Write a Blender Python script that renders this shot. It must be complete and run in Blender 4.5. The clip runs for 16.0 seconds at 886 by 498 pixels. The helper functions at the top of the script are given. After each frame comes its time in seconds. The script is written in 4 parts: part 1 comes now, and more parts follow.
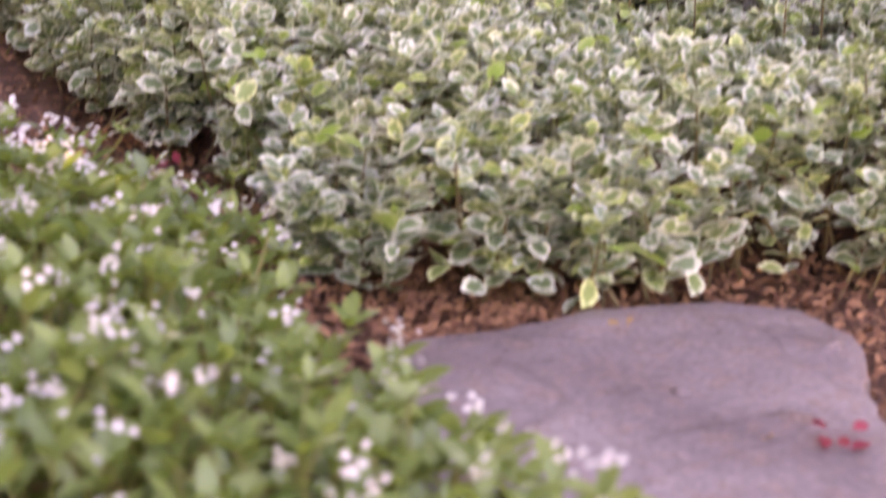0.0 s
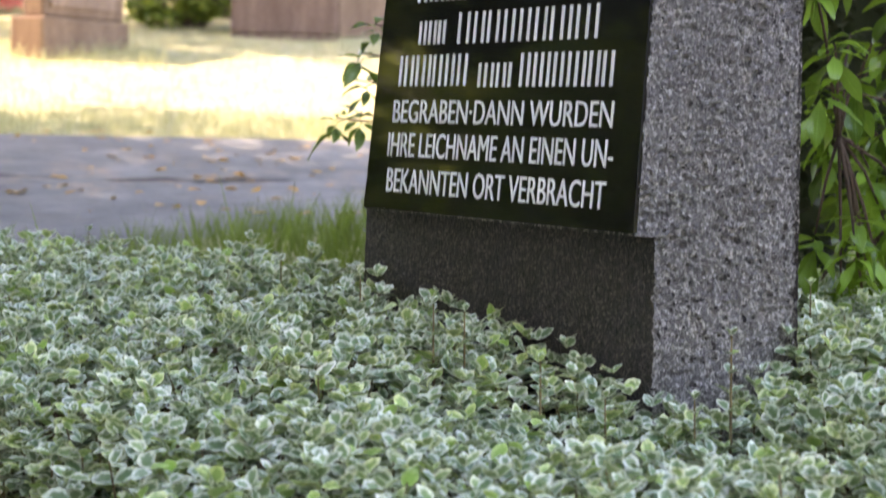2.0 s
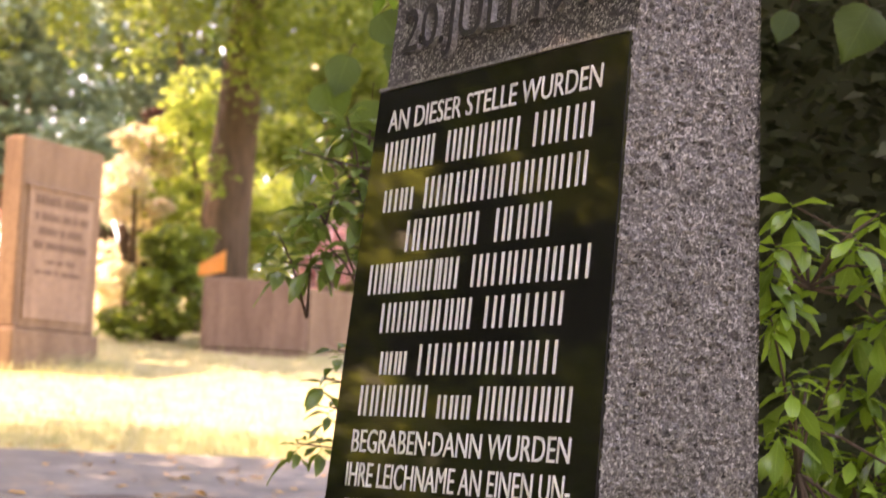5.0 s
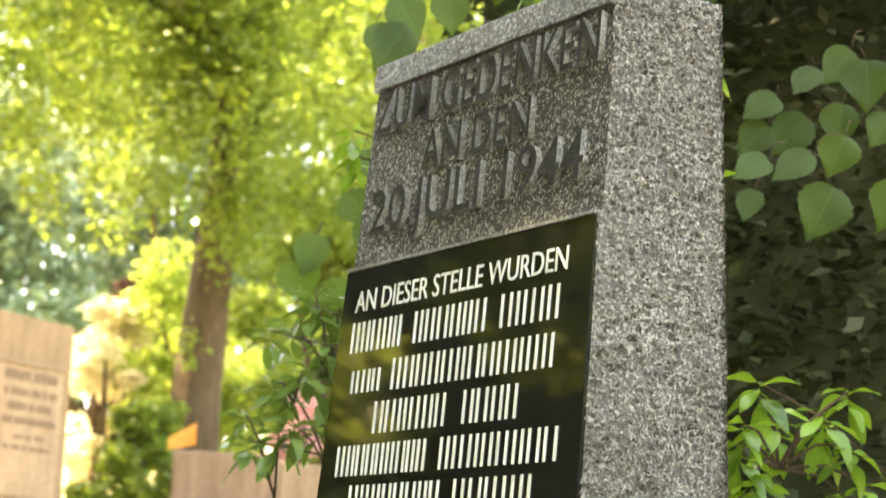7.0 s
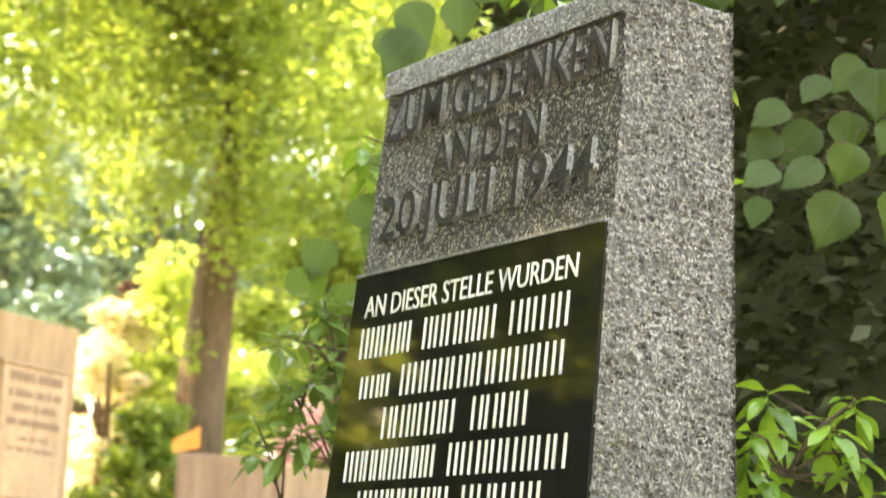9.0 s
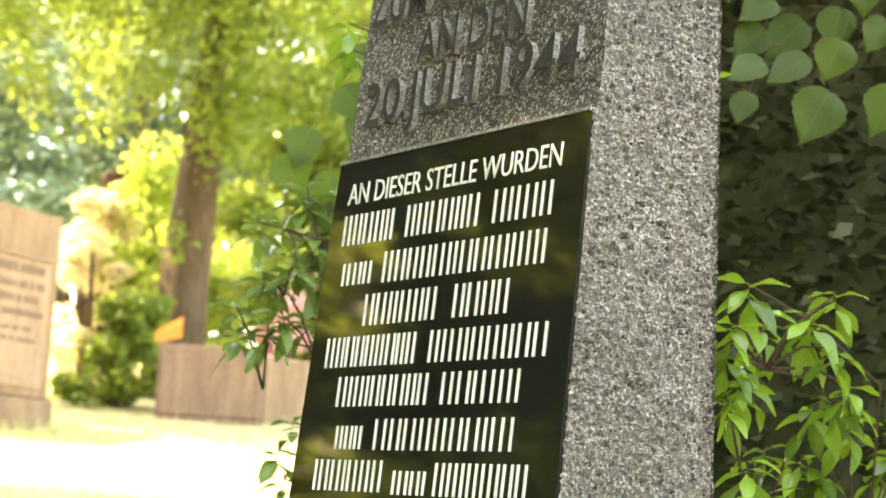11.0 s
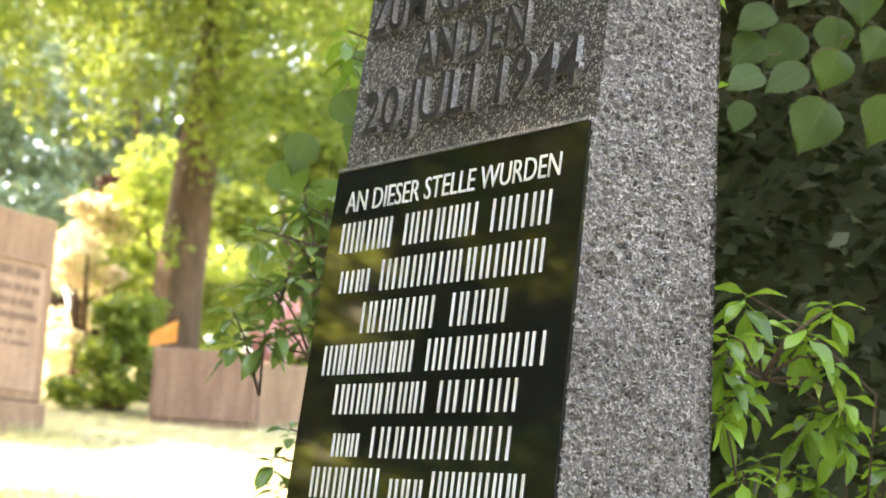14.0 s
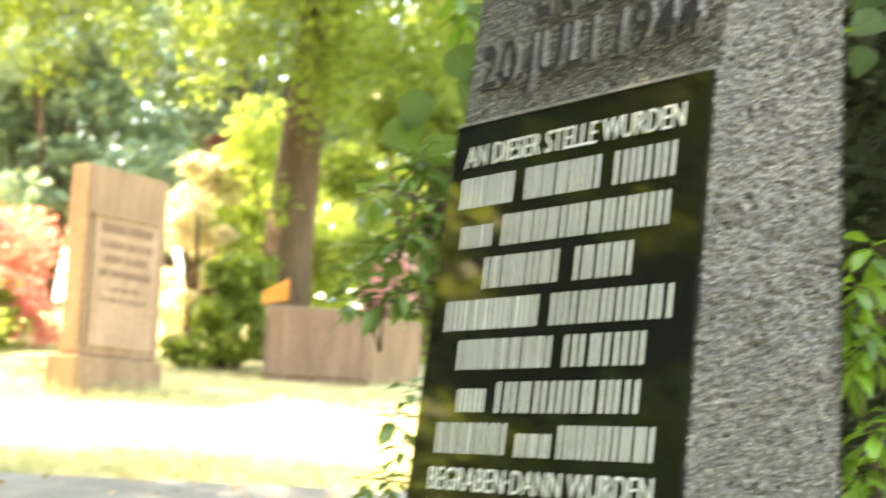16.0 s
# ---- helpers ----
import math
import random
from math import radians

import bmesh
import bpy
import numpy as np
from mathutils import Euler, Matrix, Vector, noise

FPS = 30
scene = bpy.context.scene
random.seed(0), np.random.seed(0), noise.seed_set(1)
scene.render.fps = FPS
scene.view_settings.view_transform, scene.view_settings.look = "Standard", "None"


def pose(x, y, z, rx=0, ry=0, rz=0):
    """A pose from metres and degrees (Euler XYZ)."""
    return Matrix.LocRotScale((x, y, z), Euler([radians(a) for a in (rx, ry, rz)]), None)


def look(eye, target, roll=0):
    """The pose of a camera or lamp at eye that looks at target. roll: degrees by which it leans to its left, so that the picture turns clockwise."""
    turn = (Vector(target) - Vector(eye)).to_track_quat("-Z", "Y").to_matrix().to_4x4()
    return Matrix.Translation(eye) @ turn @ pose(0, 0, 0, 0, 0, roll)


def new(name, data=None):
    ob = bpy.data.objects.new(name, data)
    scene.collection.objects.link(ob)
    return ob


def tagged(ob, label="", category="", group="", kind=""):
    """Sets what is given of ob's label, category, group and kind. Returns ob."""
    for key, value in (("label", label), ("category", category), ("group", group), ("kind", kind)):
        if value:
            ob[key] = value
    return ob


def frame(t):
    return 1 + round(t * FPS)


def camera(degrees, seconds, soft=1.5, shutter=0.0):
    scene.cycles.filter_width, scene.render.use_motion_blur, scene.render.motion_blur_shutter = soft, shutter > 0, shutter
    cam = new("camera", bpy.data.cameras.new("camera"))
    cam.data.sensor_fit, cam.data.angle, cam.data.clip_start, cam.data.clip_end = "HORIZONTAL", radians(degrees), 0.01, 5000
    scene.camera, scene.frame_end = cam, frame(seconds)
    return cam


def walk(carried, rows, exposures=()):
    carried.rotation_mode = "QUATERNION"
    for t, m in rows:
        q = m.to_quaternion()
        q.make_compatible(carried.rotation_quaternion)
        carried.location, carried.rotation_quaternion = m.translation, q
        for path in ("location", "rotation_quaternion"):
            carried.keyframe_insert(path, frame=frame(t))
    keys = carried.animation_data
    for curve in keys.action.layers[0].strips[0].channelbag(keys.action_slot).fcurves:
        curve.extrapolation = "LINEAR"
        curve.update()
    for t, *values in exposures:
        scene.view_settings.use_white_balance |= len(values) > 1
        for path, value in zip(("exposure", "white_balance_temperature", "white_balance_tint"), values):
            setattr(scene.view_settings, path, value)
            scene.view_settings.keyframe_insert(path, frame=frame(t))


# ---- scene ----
FOV = 27.53
cam = camera(FOV, 16.0, soft=1.5, shutter=0.5)
cam.data.dof.use_dof = True
cam.data.dof.focus_distance = 2.75
cam.data.dof.aperture_fstop = 6.3


def aim(x, y, z, pan, tilt, roll):
    """A camera pose from its place, its turn to the left of +y, its tilt upwards and its lean, in degrees."""
    p, t = radians(pan), radians(tilt)
    way = Vector((-math.sin(p) * math.cos(t), math.cos(p) * math.cos(t), math.sin(t)))
    return look((x, y, z), Vector((x, y, z)) + way, roll)


PATH = [
    (0.0, aim(1.9958, -1.6326, 0.6249, 59.314, -17.414, 1.631)),
    (0.5, aim(1.9984, -1.6343, 0.6285, 58.536, -12.916, 1.704)),
    (1.0, aim(1.9942, -1.6361, 0.6182, 57.706, -9.368, 1.719)),
    (1.5, aim(1.9926, -1.6384, 0.6064, 57.023, -6.286, 1.312)),
    (2.0, aim(1.9854, -1.6384, 0.6050, 56.593, -3.985, 1.351)),
    (2.5, aim(1.9833, -1.6337, 0.6039, 56.767, -1.264, 1.618)),
    (3.0, aim(1.9901, -1.6367, 0.6121, 56.604, 0.433, 1.966)),
    (3.5, aim(1.9936, -1.6276, 0.6156, 55.914, 1.603, 1.814)),
    (4.0, aim(1.9974, -1.6280, 0.6238, 55.803, 2.903, 1.611)),
    (4.2, aim(1.9992, -1.6261, 0.6269, 55.974, 3.499, 1.814)),
    (6.3, aim(1.9970, -1.6312, 0.6418, 55.334, 9.595, 2.676)),
    (6.5, aim(1.9985, -1.6238, 0.6464, 55.371, 10.039, 2.589)),
    (7.0, aim(2.0030, -1.6196, 0.6537, 55.326, 11.360, 2.202)),
    (7.5, aim(2.0049, -1.6231, 0.6566, 55.339, 12.560, 2.315)),
    (8.0, aim(2.0041, -1.6275, 0.6587, 55.396, 12.889, 2.484)),
    (8.5, aim(2.0011, -1.6302, 0.6575, 55.472, 12.847, 2.682)),
    (9.0, aim(2.0030, -1.6326, 0.6557, 55.443, 11.487, 2.567)),
    (9.5, aim(2.0011, -1.6340, 0.6493, 55.317, 9.987, 2.735)),
    (10.0, aim(1.9994, -1.6320, 0.6413, 55.197, 8.642, 2.954)),
    (12.5, aim(2.0002, -1.6263, 0.6438, 54.552, 8.185, 3.559)),
    (13.0, aim(2.0007, -1.6301, 0.6439, 54.503, 8.370, 3.660)),
    (13.5, aim(2.0023, -1.6321, 0.6452, 54.532, 8.359, 3.540)),
    (14.0, aim(2.0000, -1.6367, 0.6478, 54.581, 8.392, 3.657)),
    (14.5, aim(1.9970, -1.6394, 0.6440, 54.659, 8.467, 3.995)),
    (15.0, aim(2.0012, -1.6418, 0.6430, 54.598, 8.498, 3.977)),
    (15.5, aim(1.9936, -1.6369, 0.6443, 54.964, 7.940, 3.738)),
    (15.8, aim(1.9862, -1.6456, 0.6458, 56.225, 7.422, 3.426)),
    (15.9, aim(1.9821, -1.6503, 0.6466, 56.914, 7.139, 3.257)),
    (16.0, aim(1.9768, -1.6567, 0.6476, 57.831, 6.762, 3.030)),
]
walk(cam, PATH, exposures=[
    (0.0, 3.7, 10300, 66), (0.5, 3.78, 9800, 46), (1.0, 3.65, 9000, 39), (2.5, 3.25, 8200, 31), (3.3, 3.2, 8500, 36), (4.2, 3.22, 9300, 61), (6.3, 4.08, 12800, 14), (8.0, 4.28, 12300, 14), (9.5, 4.42, 12600, 14),
    (12.5, 4.22, 12900, 15), (14.0, 4.05, 9800, 22), (15.5, 4.0, 9600, 21), (16.0, 4.2, 11400, 11)])

# ---- light ----
SUN = Vector((-0.30, -0.42, 0.86)).normalized()
world = bpy.data.worlds.new("sky")
scene.world = world
world.use_nodes = True
wn = world.node_tree
sky = wn.nodes.new("ShaderNodeTexSky")
sky.sky_type, sky.sun_disc = "NISHITA", False
sky.sun_elevation = math.asin(SUN.z)
sky.sun_rotation = math.atan2(SUN.x, SUN.y)
wn.nodes["Background"].inputs["Strength"].default_value = 0.16
wn.links.new(sky.outputs["Color"], wn.nodes["Background"].inputs["Color"])
sun = new("sun", bpy.data.lights.new("sun", "SUN"))
sun.data.energy, sun.data.angle, sun.data.color = 2.1, radians(0.53), (1.0, 0.95, 0.85)
sun.matrix_world = look(SUN * 30, (0, 0, 0))


# ---- materials ----
class Nodes:
    """A short way to write a node material."""

    def __init__(self, name):
        self.m = bpy.data.materials.new(name)
        self.m.use_nodes = True
        self.t = self.m.node_tree
        self.b = self.t.nodes["Principled BSDF"]
        self.out = self.t.nodes["Material Output"]
        self.co = self.t.nodes.new("ShaderNodeTexCoord")

    def add(self, kind, **inputs):
        n = self.t.nodes.new("ShaderNode" + kind)
        for key, value in inputs.items():
            self.put(n.inputs[key.replace("_", " ")], value)
        return n

    def put(self, socket, value):
        if isinstance(value, bpy.types.NodeSocket):
            self.t.links.new(value, socket)
        else:
            socket.default_value = value

    def noise(self, scale, detail=4.0, rough=0.55, space="Object"):
        return self.add("TexNoise", Vector=self.co.outputs[space], Scale=scale, Detail=detail, Roughness=rough).outputs["Fac"]

    def voronoi(self, scale, out="Distance", space="Object"):
        return self.add("TexVoronoi", Vector=self.co.outputs[space], Scale=scale).outputs[out]

    def ramp(self, fac, *stops):
        n = self.add("ValToRGB", Fac=fac)
        el = n.color_ramp.elements
        while len(el) < len(stops):
            el.new(0.5)
        for e, (p, c) in zip(el, stops):
            e.position, e.color = p, (*c, 1) if len(c) == 3 else c
        return n.outputs["Color"]

    def mix(self, fac, a, b, blend="MIX"):
        n = self.add("MixRGB")
        n.blend_type = blend
        for s, v in zip(n.inputs, (fac, a, b)):
            self.put(s, (*v, 1) if isinstance(v, tuple) and len(v) == 3 else v)
        return n.outputs["Color"]

    def math(self, op, a, b=0.0):
        n = self.add("Math")
        n.operation = op
        self.put(n.inputs[0], a)
        self.put(n.inputs[1], b)
        return n.outputs[0]

    def bump(self, height, strength=0.4, distance=0.01):
        n = self.add("Bump", Height=height, Strength=strength, Distance=distance)
        self.t.links.new(n.outputs["Normal"], self.b.inputs["Normal"])

    def set(self, **inputs):
        for key, value in inputs.items():
            self.put(self.b.inputs[key.replace("_", " ")], (*value, 1) if isinstance(value, tuple) and len(value) == 3 else value)
        return self

    def translucent(self, color, amount):
        tr = self.add("BsdfTranslucent", Color=color)
        mx = self.add("MixShader", Fac=amount)
        self.t.links.new(self.b.outputs[0], mx.inputs[1])
        self.t.links.new(tr.outputs[0], mx.inputs[2])
        self.t.links.new(mx.outputs[0], self.out.inputs["Surface"])


def granite(name, dark, mid, light, rough, bump, scale=230.0, steps=(0.18, 0.45, 0.62, 0.86)):
    n = Nodes(name)
    cells = n.add("SeparateColor", Color=n.voronoi(scale, "Color")).outputs[0]
    fine = n.add("SeparateColor", Color=n.voronoi(scale * 2.1, "Color")).outputs[1]
    v = n.math("ADD", n.math("MULTIPLY", cells, 0.6), n.math("MULTIPLY", fine, 0.4))
    col = n.ramp(v, *zip(steps, (dark, mid, mid, light)))
    stain = n.ramp(n.noise(3.0, 6), (0.35, (0.78, 0.77, 0.74)), (0.65, (1.08, 1.06, 1.04)))
    n.set(Base_Color=n.mix(1.0, col, stain, "MULTIPLY"), Roughness=rough)
    if bump:
        h = n.math("ADD", n.noise(85, 4, 0.7), n.math("MULTIPLY", n.noise(210, 3), 0.4))
        n.bump(h, bump, 0.03)
    return n.m


M = {}
M["granite_rough"] = granite("rough_granite", (0.115, 0.113, 0.110), (0.24, 0.236, 0.228), (0.66, 0.655, 0.63), 0.36, 1.0, 190.0, (0.20, 0.45, 0.62, 0.82))
M["granite_field"] = granite("flamed_granite", (0.020, 0.020, 0.020), (0.075, 0.074, 0.070), (0.56, 0.55, 0.52), 0.6, 0.6)
M["granite_base"] = granite("dark_dressed_granite", (0.008, 0.007, 0.007), (0.026, 0.023, 0.021), (0.15, 0.135, 0.12), 0.5, 0.5)
M["granite_polished"] = granite("polished_granite", (0.006, 0.006, 0.007), (0.011, 0.011, 0.012), (0.022, 0.022, 0.022), 0.05, 0)
M["granite_polished"].node_tree.nodes["Principled BSDF"].inputs["IOR"].default_value = 1.55
M["granite_letter"] = granite("letter_granite", (0.008, 0.008, 0.009), (0.018, 0.018, 0.019), (0.045, 0.045, 0.045), 0.7, 0)
# lighter copy of the granite for edges that catch the light
M["granite_lit"] = granite("lit_edge_granite", (0.12, 0.12, 0.12), (0.25, 0.25, 0.245), (0.45, 0.45, 0.44), 0.6, 0.3)

n = Nodes("letter_paint")
n.set(Base_Color=n.mix(n.noise(160, 3), (0.72, 0.75, 0.72), (0.88, 0.90, 0.87)), Roughness=0.5)
M["paint"] = n.m


def sandstone(name, a, b):
    n = Nodes(name)
    st = n.add("Mapping", Vector=n.co.outputs["Object"], Scale=(5.0, 5.0, 0.7)).outputs[0]
    streak = n.add("TexNoise", Vector=st, Scale=2.6, Detail=7.0, Roughness=0.65).outputs["Fac"]
    col = n.ramp(streak, (0.3, a), (0.7, b))
    col = n.mix(n.ramp(n.noise(55, 3), (0.45, (0, 0, 0)), (0.62, (0.4, 0.4, 0.4))), col, tuple(c * 0.55 for c in a))
    n.set(Base_Color=col, Roughness=0.9)
    n.bump(n.noise(70, 6, 0.7), 0.5, 0.008)
    return n.m


M["sandstone"] = sandstone("brown_sandstone", (0.13, 0.078, 0.048), (0.25, 0.165, 0.105))
M["sandstone_pale"] = sandstone("pale_sandstone", (0.18, 0.115, 0.078), (0.30, 0.205, 0.145))
M["sandstone_red"] = sandstone("red_sandstone", (0.14, 0.083, 0.060), (0.26, 0.17, 0.125))

n = Nodes("carved_letter_dark")
n.set(Base_Color=n.mix(n.noise(60), (0.085, 0.052, 0.036), (0.15, 0.10, 0.07)), Roughness=0.9)
M["carved"] = n.m

n = Nodes("slate")
big = n.ramp(n.noise(4.5, 8, 0.65), (0.30, (0.095, 0.075, 0.075)), (0.46, (0.155, 0.130, 0.132)), (0.56, (0.19, 0.162, 0.164)), (0.72, (0.29, 0.258, 0.258)))
warp = n.add("TexNoise", Vector=n.co.outputs["Object"], Scale=2.0, Detail=3.0, Distortion=0.6).outputs["Fac"]
seam = n.ramp(n.math("ABSOLUTE", n.math("SUBTRACT", warp, 0.47)), (0.0, (0.72, 0.70, 0.68)), (0.006, (1, 1, 1)))
spots = n.ramp(n.noise(34, 8, 0.8), (0.50, (0, 0, 0)), (0.64, (0.8, 0.8, 0.8)))
grain = n.ramp(n.noise(150, 4, 0.7), (0.35, (0.72, 0.72, 0.72)), (0.65, (1.3, 1.28, 1.26)))
col = n.mix(1.0, n.mix(1.0, n.mix(spots, big, (0.20, 0.13, 0.10)), seam, "MULTIPLY"), grain, "MULTIPLY")
n.set(Base_Color=col, Roughness=0.6)
n.bump(n.math("ADD", n.math("ADD", n.noise(8, 7, 0.65), n.math("MULTIPLY", seam, 0.25)), n.math("MULTIPLY", n.noise(110, 3), 0.18)), 0.8, 0.014)
M["slate"] = n.m

n = Nodes("asphalt")
col = n.ramp(n.noise(3.5, 9, 0.72), (0.3, (0.070, 0.070, 0.062)), (0.5, (0.116, 0.116, 0.104)), (0.7, (0.19, 0.186, 0.166)))
grit = n.ramp(n.voronoi(160), (0.1, (0.7, 0.7, 0.7)), (0.6, (1.15, 1.15, 1.15)))
pos = n.add("SeparateXYZ", Vector=n.co.outputs["Object"])
run = n.math("ADD", n.math("MULTIPLY", n.math("SUBTRACT", pos.outputs[0], 2.0), -0.895), n.math("MULTIPLY", n.math("ADD", pos.outputs[1], 1.63), 0.447))
# worn cracks across the slope, with sandy debris gathered beside them
wave = n.math("ADD", run, n.math("MULTIPLY", n.math("SUBTRACT", n.noise(1.3, 6, 0.6), 0.5), 0.5))
apart = n.math("ABSOLUTE", n.math("SUBTRACT", wave, 6.5))
crack = n.ramp(apart, (0.025, (0.16, 0.13, 0.12)), (0.06, (1, 1, 1)))
broken = n.ramp(n.noise(1.9, 2), (0.42, (0, 0, 0)), (0.48, (1, 1, 1)))
sandy = n.math("MULTIPLY", n.ramp(n.noise(5.0, 7, 0.7), (0.50, (0, 0, 0)), (0.62, (0.75, 0.75, 0.75))), n.ramp(apart, (0.05, (1, 1, 1)), (0.5, (0.12, 0.12, 0.12))))
col = n.mix(sandy, col, (0.30, 0.215, 0.135))
col = n.mix(1.0, col, n.mix(broken, (1.0, 1.0, 1.0), crack), "MULTIPLY")
n.set(Base_Color=n.mix(1.0, col, grit, "MULTIPLY"), Roughness=0.85)
n.bump(n.noise(150, 3), 0.4, 0.004)
M["asphalt"] = n.m

n = Nodes("ground_soil_and_turf")
pos = n.add("SeparateXYZ", Vector=n.co.outputs["Object"])
# metres from the camera's stand along the slope
run = n.math("ADD", n.math("MULTIPLY", n.math("SUBTRACT", pos.outputs[0], 2.0), -0.895), n.math("MULTIPLY", n.math("ADD", pos.outputs[1], 1.63), 0.447))
turf = n.ramp(n.math("ADD", n.math("MULTIPLY", run, 0.1), n.math("MULTIPLY", n.noise(2.5, 4), 0.10)), (0.49, (0, 0, 0)), (0.53, (1, 1, 1)))
soil = n.ramp(n.noise(24, 6, 0.7), (0.3, (0.055, 0.026, 0.017)), (0.55, (0.13, 0.062, 0.040)), (0.75, (0.23, 0.12, 0.075)))
# pale turf tones carry the glare of full sun on the lawn
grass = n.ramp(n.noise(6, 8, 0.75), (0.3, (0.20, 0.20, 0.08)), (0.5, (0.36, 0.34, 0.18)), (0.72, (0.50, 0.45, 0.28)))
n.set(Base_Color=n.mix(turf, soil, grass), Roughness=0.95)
n.bump(n.noise(60, 6, 0.7), 0.8, 0.02)
M["ground"] = n.m


def leafy(name, a, b, trans, amount=0.35, rough=0.42, vein=0.0):
    """Leaf material: tone by leaf, lighter midrib by the leaf's own coordinates, light shining through."""
    n = Nodes(name)
    tone = n.add("NewGeometry").outputs["Random Per Island"]
    info = n.add("ObjectInfo").outputs["Random"]
    k = n.math("FRACT", n.math("ADD", tone, info))
    col = n.ramp(k, (0.0, a), (1.0, b))
    if vein:
        uv = n.add("SeparateXYZ", Vector=n.co.outputs["UV"])
        side = n.math("ABSOLUTE", n.math("SUBTRACT", uv.outputs[0], 0.5))
        w = n.math("FRACT", n.math("MULTIPLY", n.math("SUBTRACT", uv.outputs[1], n.math("MULTIPLY", side, 0.7)), 6.0))
        lines = n.math("MAXIMUM", n.math("LESS_THAN", side, 0.022), n.math("LESS_THAN", w, 0.07))
        col = n.mix(n.math("MULTIPLY", lines, vein), col, tuple(min(1, c * 1.7 + 0.02) for c in b))
        n.bump(w, 0.25, 0.004)
    n.set(Base_Color=col, Roughness=rough)
    n.translucent((*trans, 1), amount)
    return n.m


n = Nodes("variegated_leaf")
uv = n.add("SeparateXYZ", Vector=n.co.outputs["UV"])
side = n.math("MULTIPLY", n.math("ABSOLUTE", n.math("SUBTRACT", uv.outputs[0], 0.5)), 2.0)
tip = n.math("ABSOLUTE", n.math("SUBTRACT", n.math("MULTIPLY", uv.outputs[1], 2.0), 0.95))
edge = n.math("ADD", n.math("MAXIMUM", side, n.math("MULTIPLY", tip, 0.95)), n.math("MULTIPLY", n.math("SUBTRACT", n.noise(170, 4), 0.5), 1.3))
tone = n.add("NewGeometry").outputs["Random Per Island"]
green = n.ramp(tone, (0.0, (0.070, 0.155, 0.080)), (0.6, (0.14, 0.26, 0.12)), (0.9, (0.22, 0.35, 0.10)), (1.0, (0.20, 0.40, 0.06)))
cream = n.ramp(tone, (0.0, (0.60, 0.70, 0.56)), (0.7, (0.78, 0.82, 0.68)), (0.9, (0.68, 0.76, 0.34)), (1.0, (0.30, 0.48, 0.12)))
n.set(Base_Color=n.mix(n.ramp(edge, (0.46, (0, 0, 0)), (0.74, (1, 1, 1))), green, cream), Roughness=0.38)
n.translucent((0.35, 0.42, 0.16, 1), 0.22)
M["variegated"] = n.m

M["glossy_leaf"] = leafy("glossy_green_leaf", (0.028, 0.080, 0.018), (0.18, 0.34, 0.05), (0.36, 0.60, 0.06), 0.30, 0.24, 0.3)
M["dark_glossy_leaf"] = leafy("dark_glossy_leaf", (0.042, 0.098, 0.032), (0.125, 0.215, 0.065), (0.30, 0.46, 0.075), 0.28, 0.14, 0.3)
M["heart_leaf"] = leafy("heart_leaf", (0.017, 0.043, 0.010), (0.040, 0.082, 0.018), (0.18, 0.32, 0.04), 0.32, 0.7, 0.35)
M["ground_leaf"] = leafy("groundcover_leaf", (0.065, 0.140, 0.050), (0.22, 0.33, 0.11), (0.34, 0.50, 0.08), 0.28, 0.24, 0.25)
M["tree_leaf"] = leafy("tree_leaf", (0.030, 0.070, 0.015), (0.18, 0.25, 0.045), (0.31, 0.42, 0.07), 0.40, 0.45)
M["sunny_leaf"] = leafy("sunny_shrub_leaf", (0.11, 0.19, 0.04), (0.28, 0.34, 0.09), (0.47, 0.59, 0.13), 0.5, 0.5)
M["shrub_leaf"] = leafy("shrub_leaf", (0.035, 0.085, 0.025), (0.09, 0.17, 0.045), (0.20, 0.34, 0.05), 0.3, 0.4)
M["conifer"] = leafy("conifer_needles", (0.09, 0.16, 0.11), (0.21, 0.31, 0.21), (0.28, 0.38, 0.22), 0.2, 0.6)
# near-black greens: deep shade is put into this foliage colour
M["shade_foliage"] = leafy("shade_dark_needles", (0.020, 0.034, 0.012), (0.045, 0.062, 0.020), (0.07, 0.10, 0.02), 0.15, 0.6)
M["azalea"] = leafy("azalea_flower", (0.62, 0.16, 0.14), (0.80, 0.38, 0.34), (0.8, 0.3, 0.25), 0.4, 0.6)
M["copper_leaf"] = leafy("copper_leaf", (0.03, 0.014, 0.012), (0.075, 0.032, 0.024), (0.10, 0.03, 0.02), 0.15, 0.5)
M["pink"] = leafy("pink_flower", (0.72, 0.36, 0.38), (0.85, 0.58, 0.56), (0.8, 0.4, 0.4), 0.35, 0.6)
M["blossom"] = leafy("pink_white_blossom", (0.74, 0.58, 0.52), (0.66, 0.70, 0.40), (0.75, 0.70, 0.50), 0.4, 0.6)
M["petal"] = leafy("white_petal", (0.74, 0.74, 0.70), (0.86, 0.86, 0.82), (0.8, 0.8, 0.75), 0.3, 0.5)
M["grass"] = leafy("grass_blade", (0.07, 0.13, 0.02), (0.19, 0.25, 0.05), (0.30, 0.42, 0.06), 0.4, 0.5)
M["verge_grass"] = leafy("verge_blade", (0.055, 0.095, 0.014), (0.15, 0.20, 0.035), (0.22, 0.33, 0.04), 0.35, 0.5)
# paler copy of the grass, with strong sunlight put into its colour
M["sunlit_grass"] = leafy("sunny_grass_blade", (0.28, 0.29, 0.12), (0.55, 0.52, 0.32), (0.5, 0.52, 0.25), 0.4, 0.6)
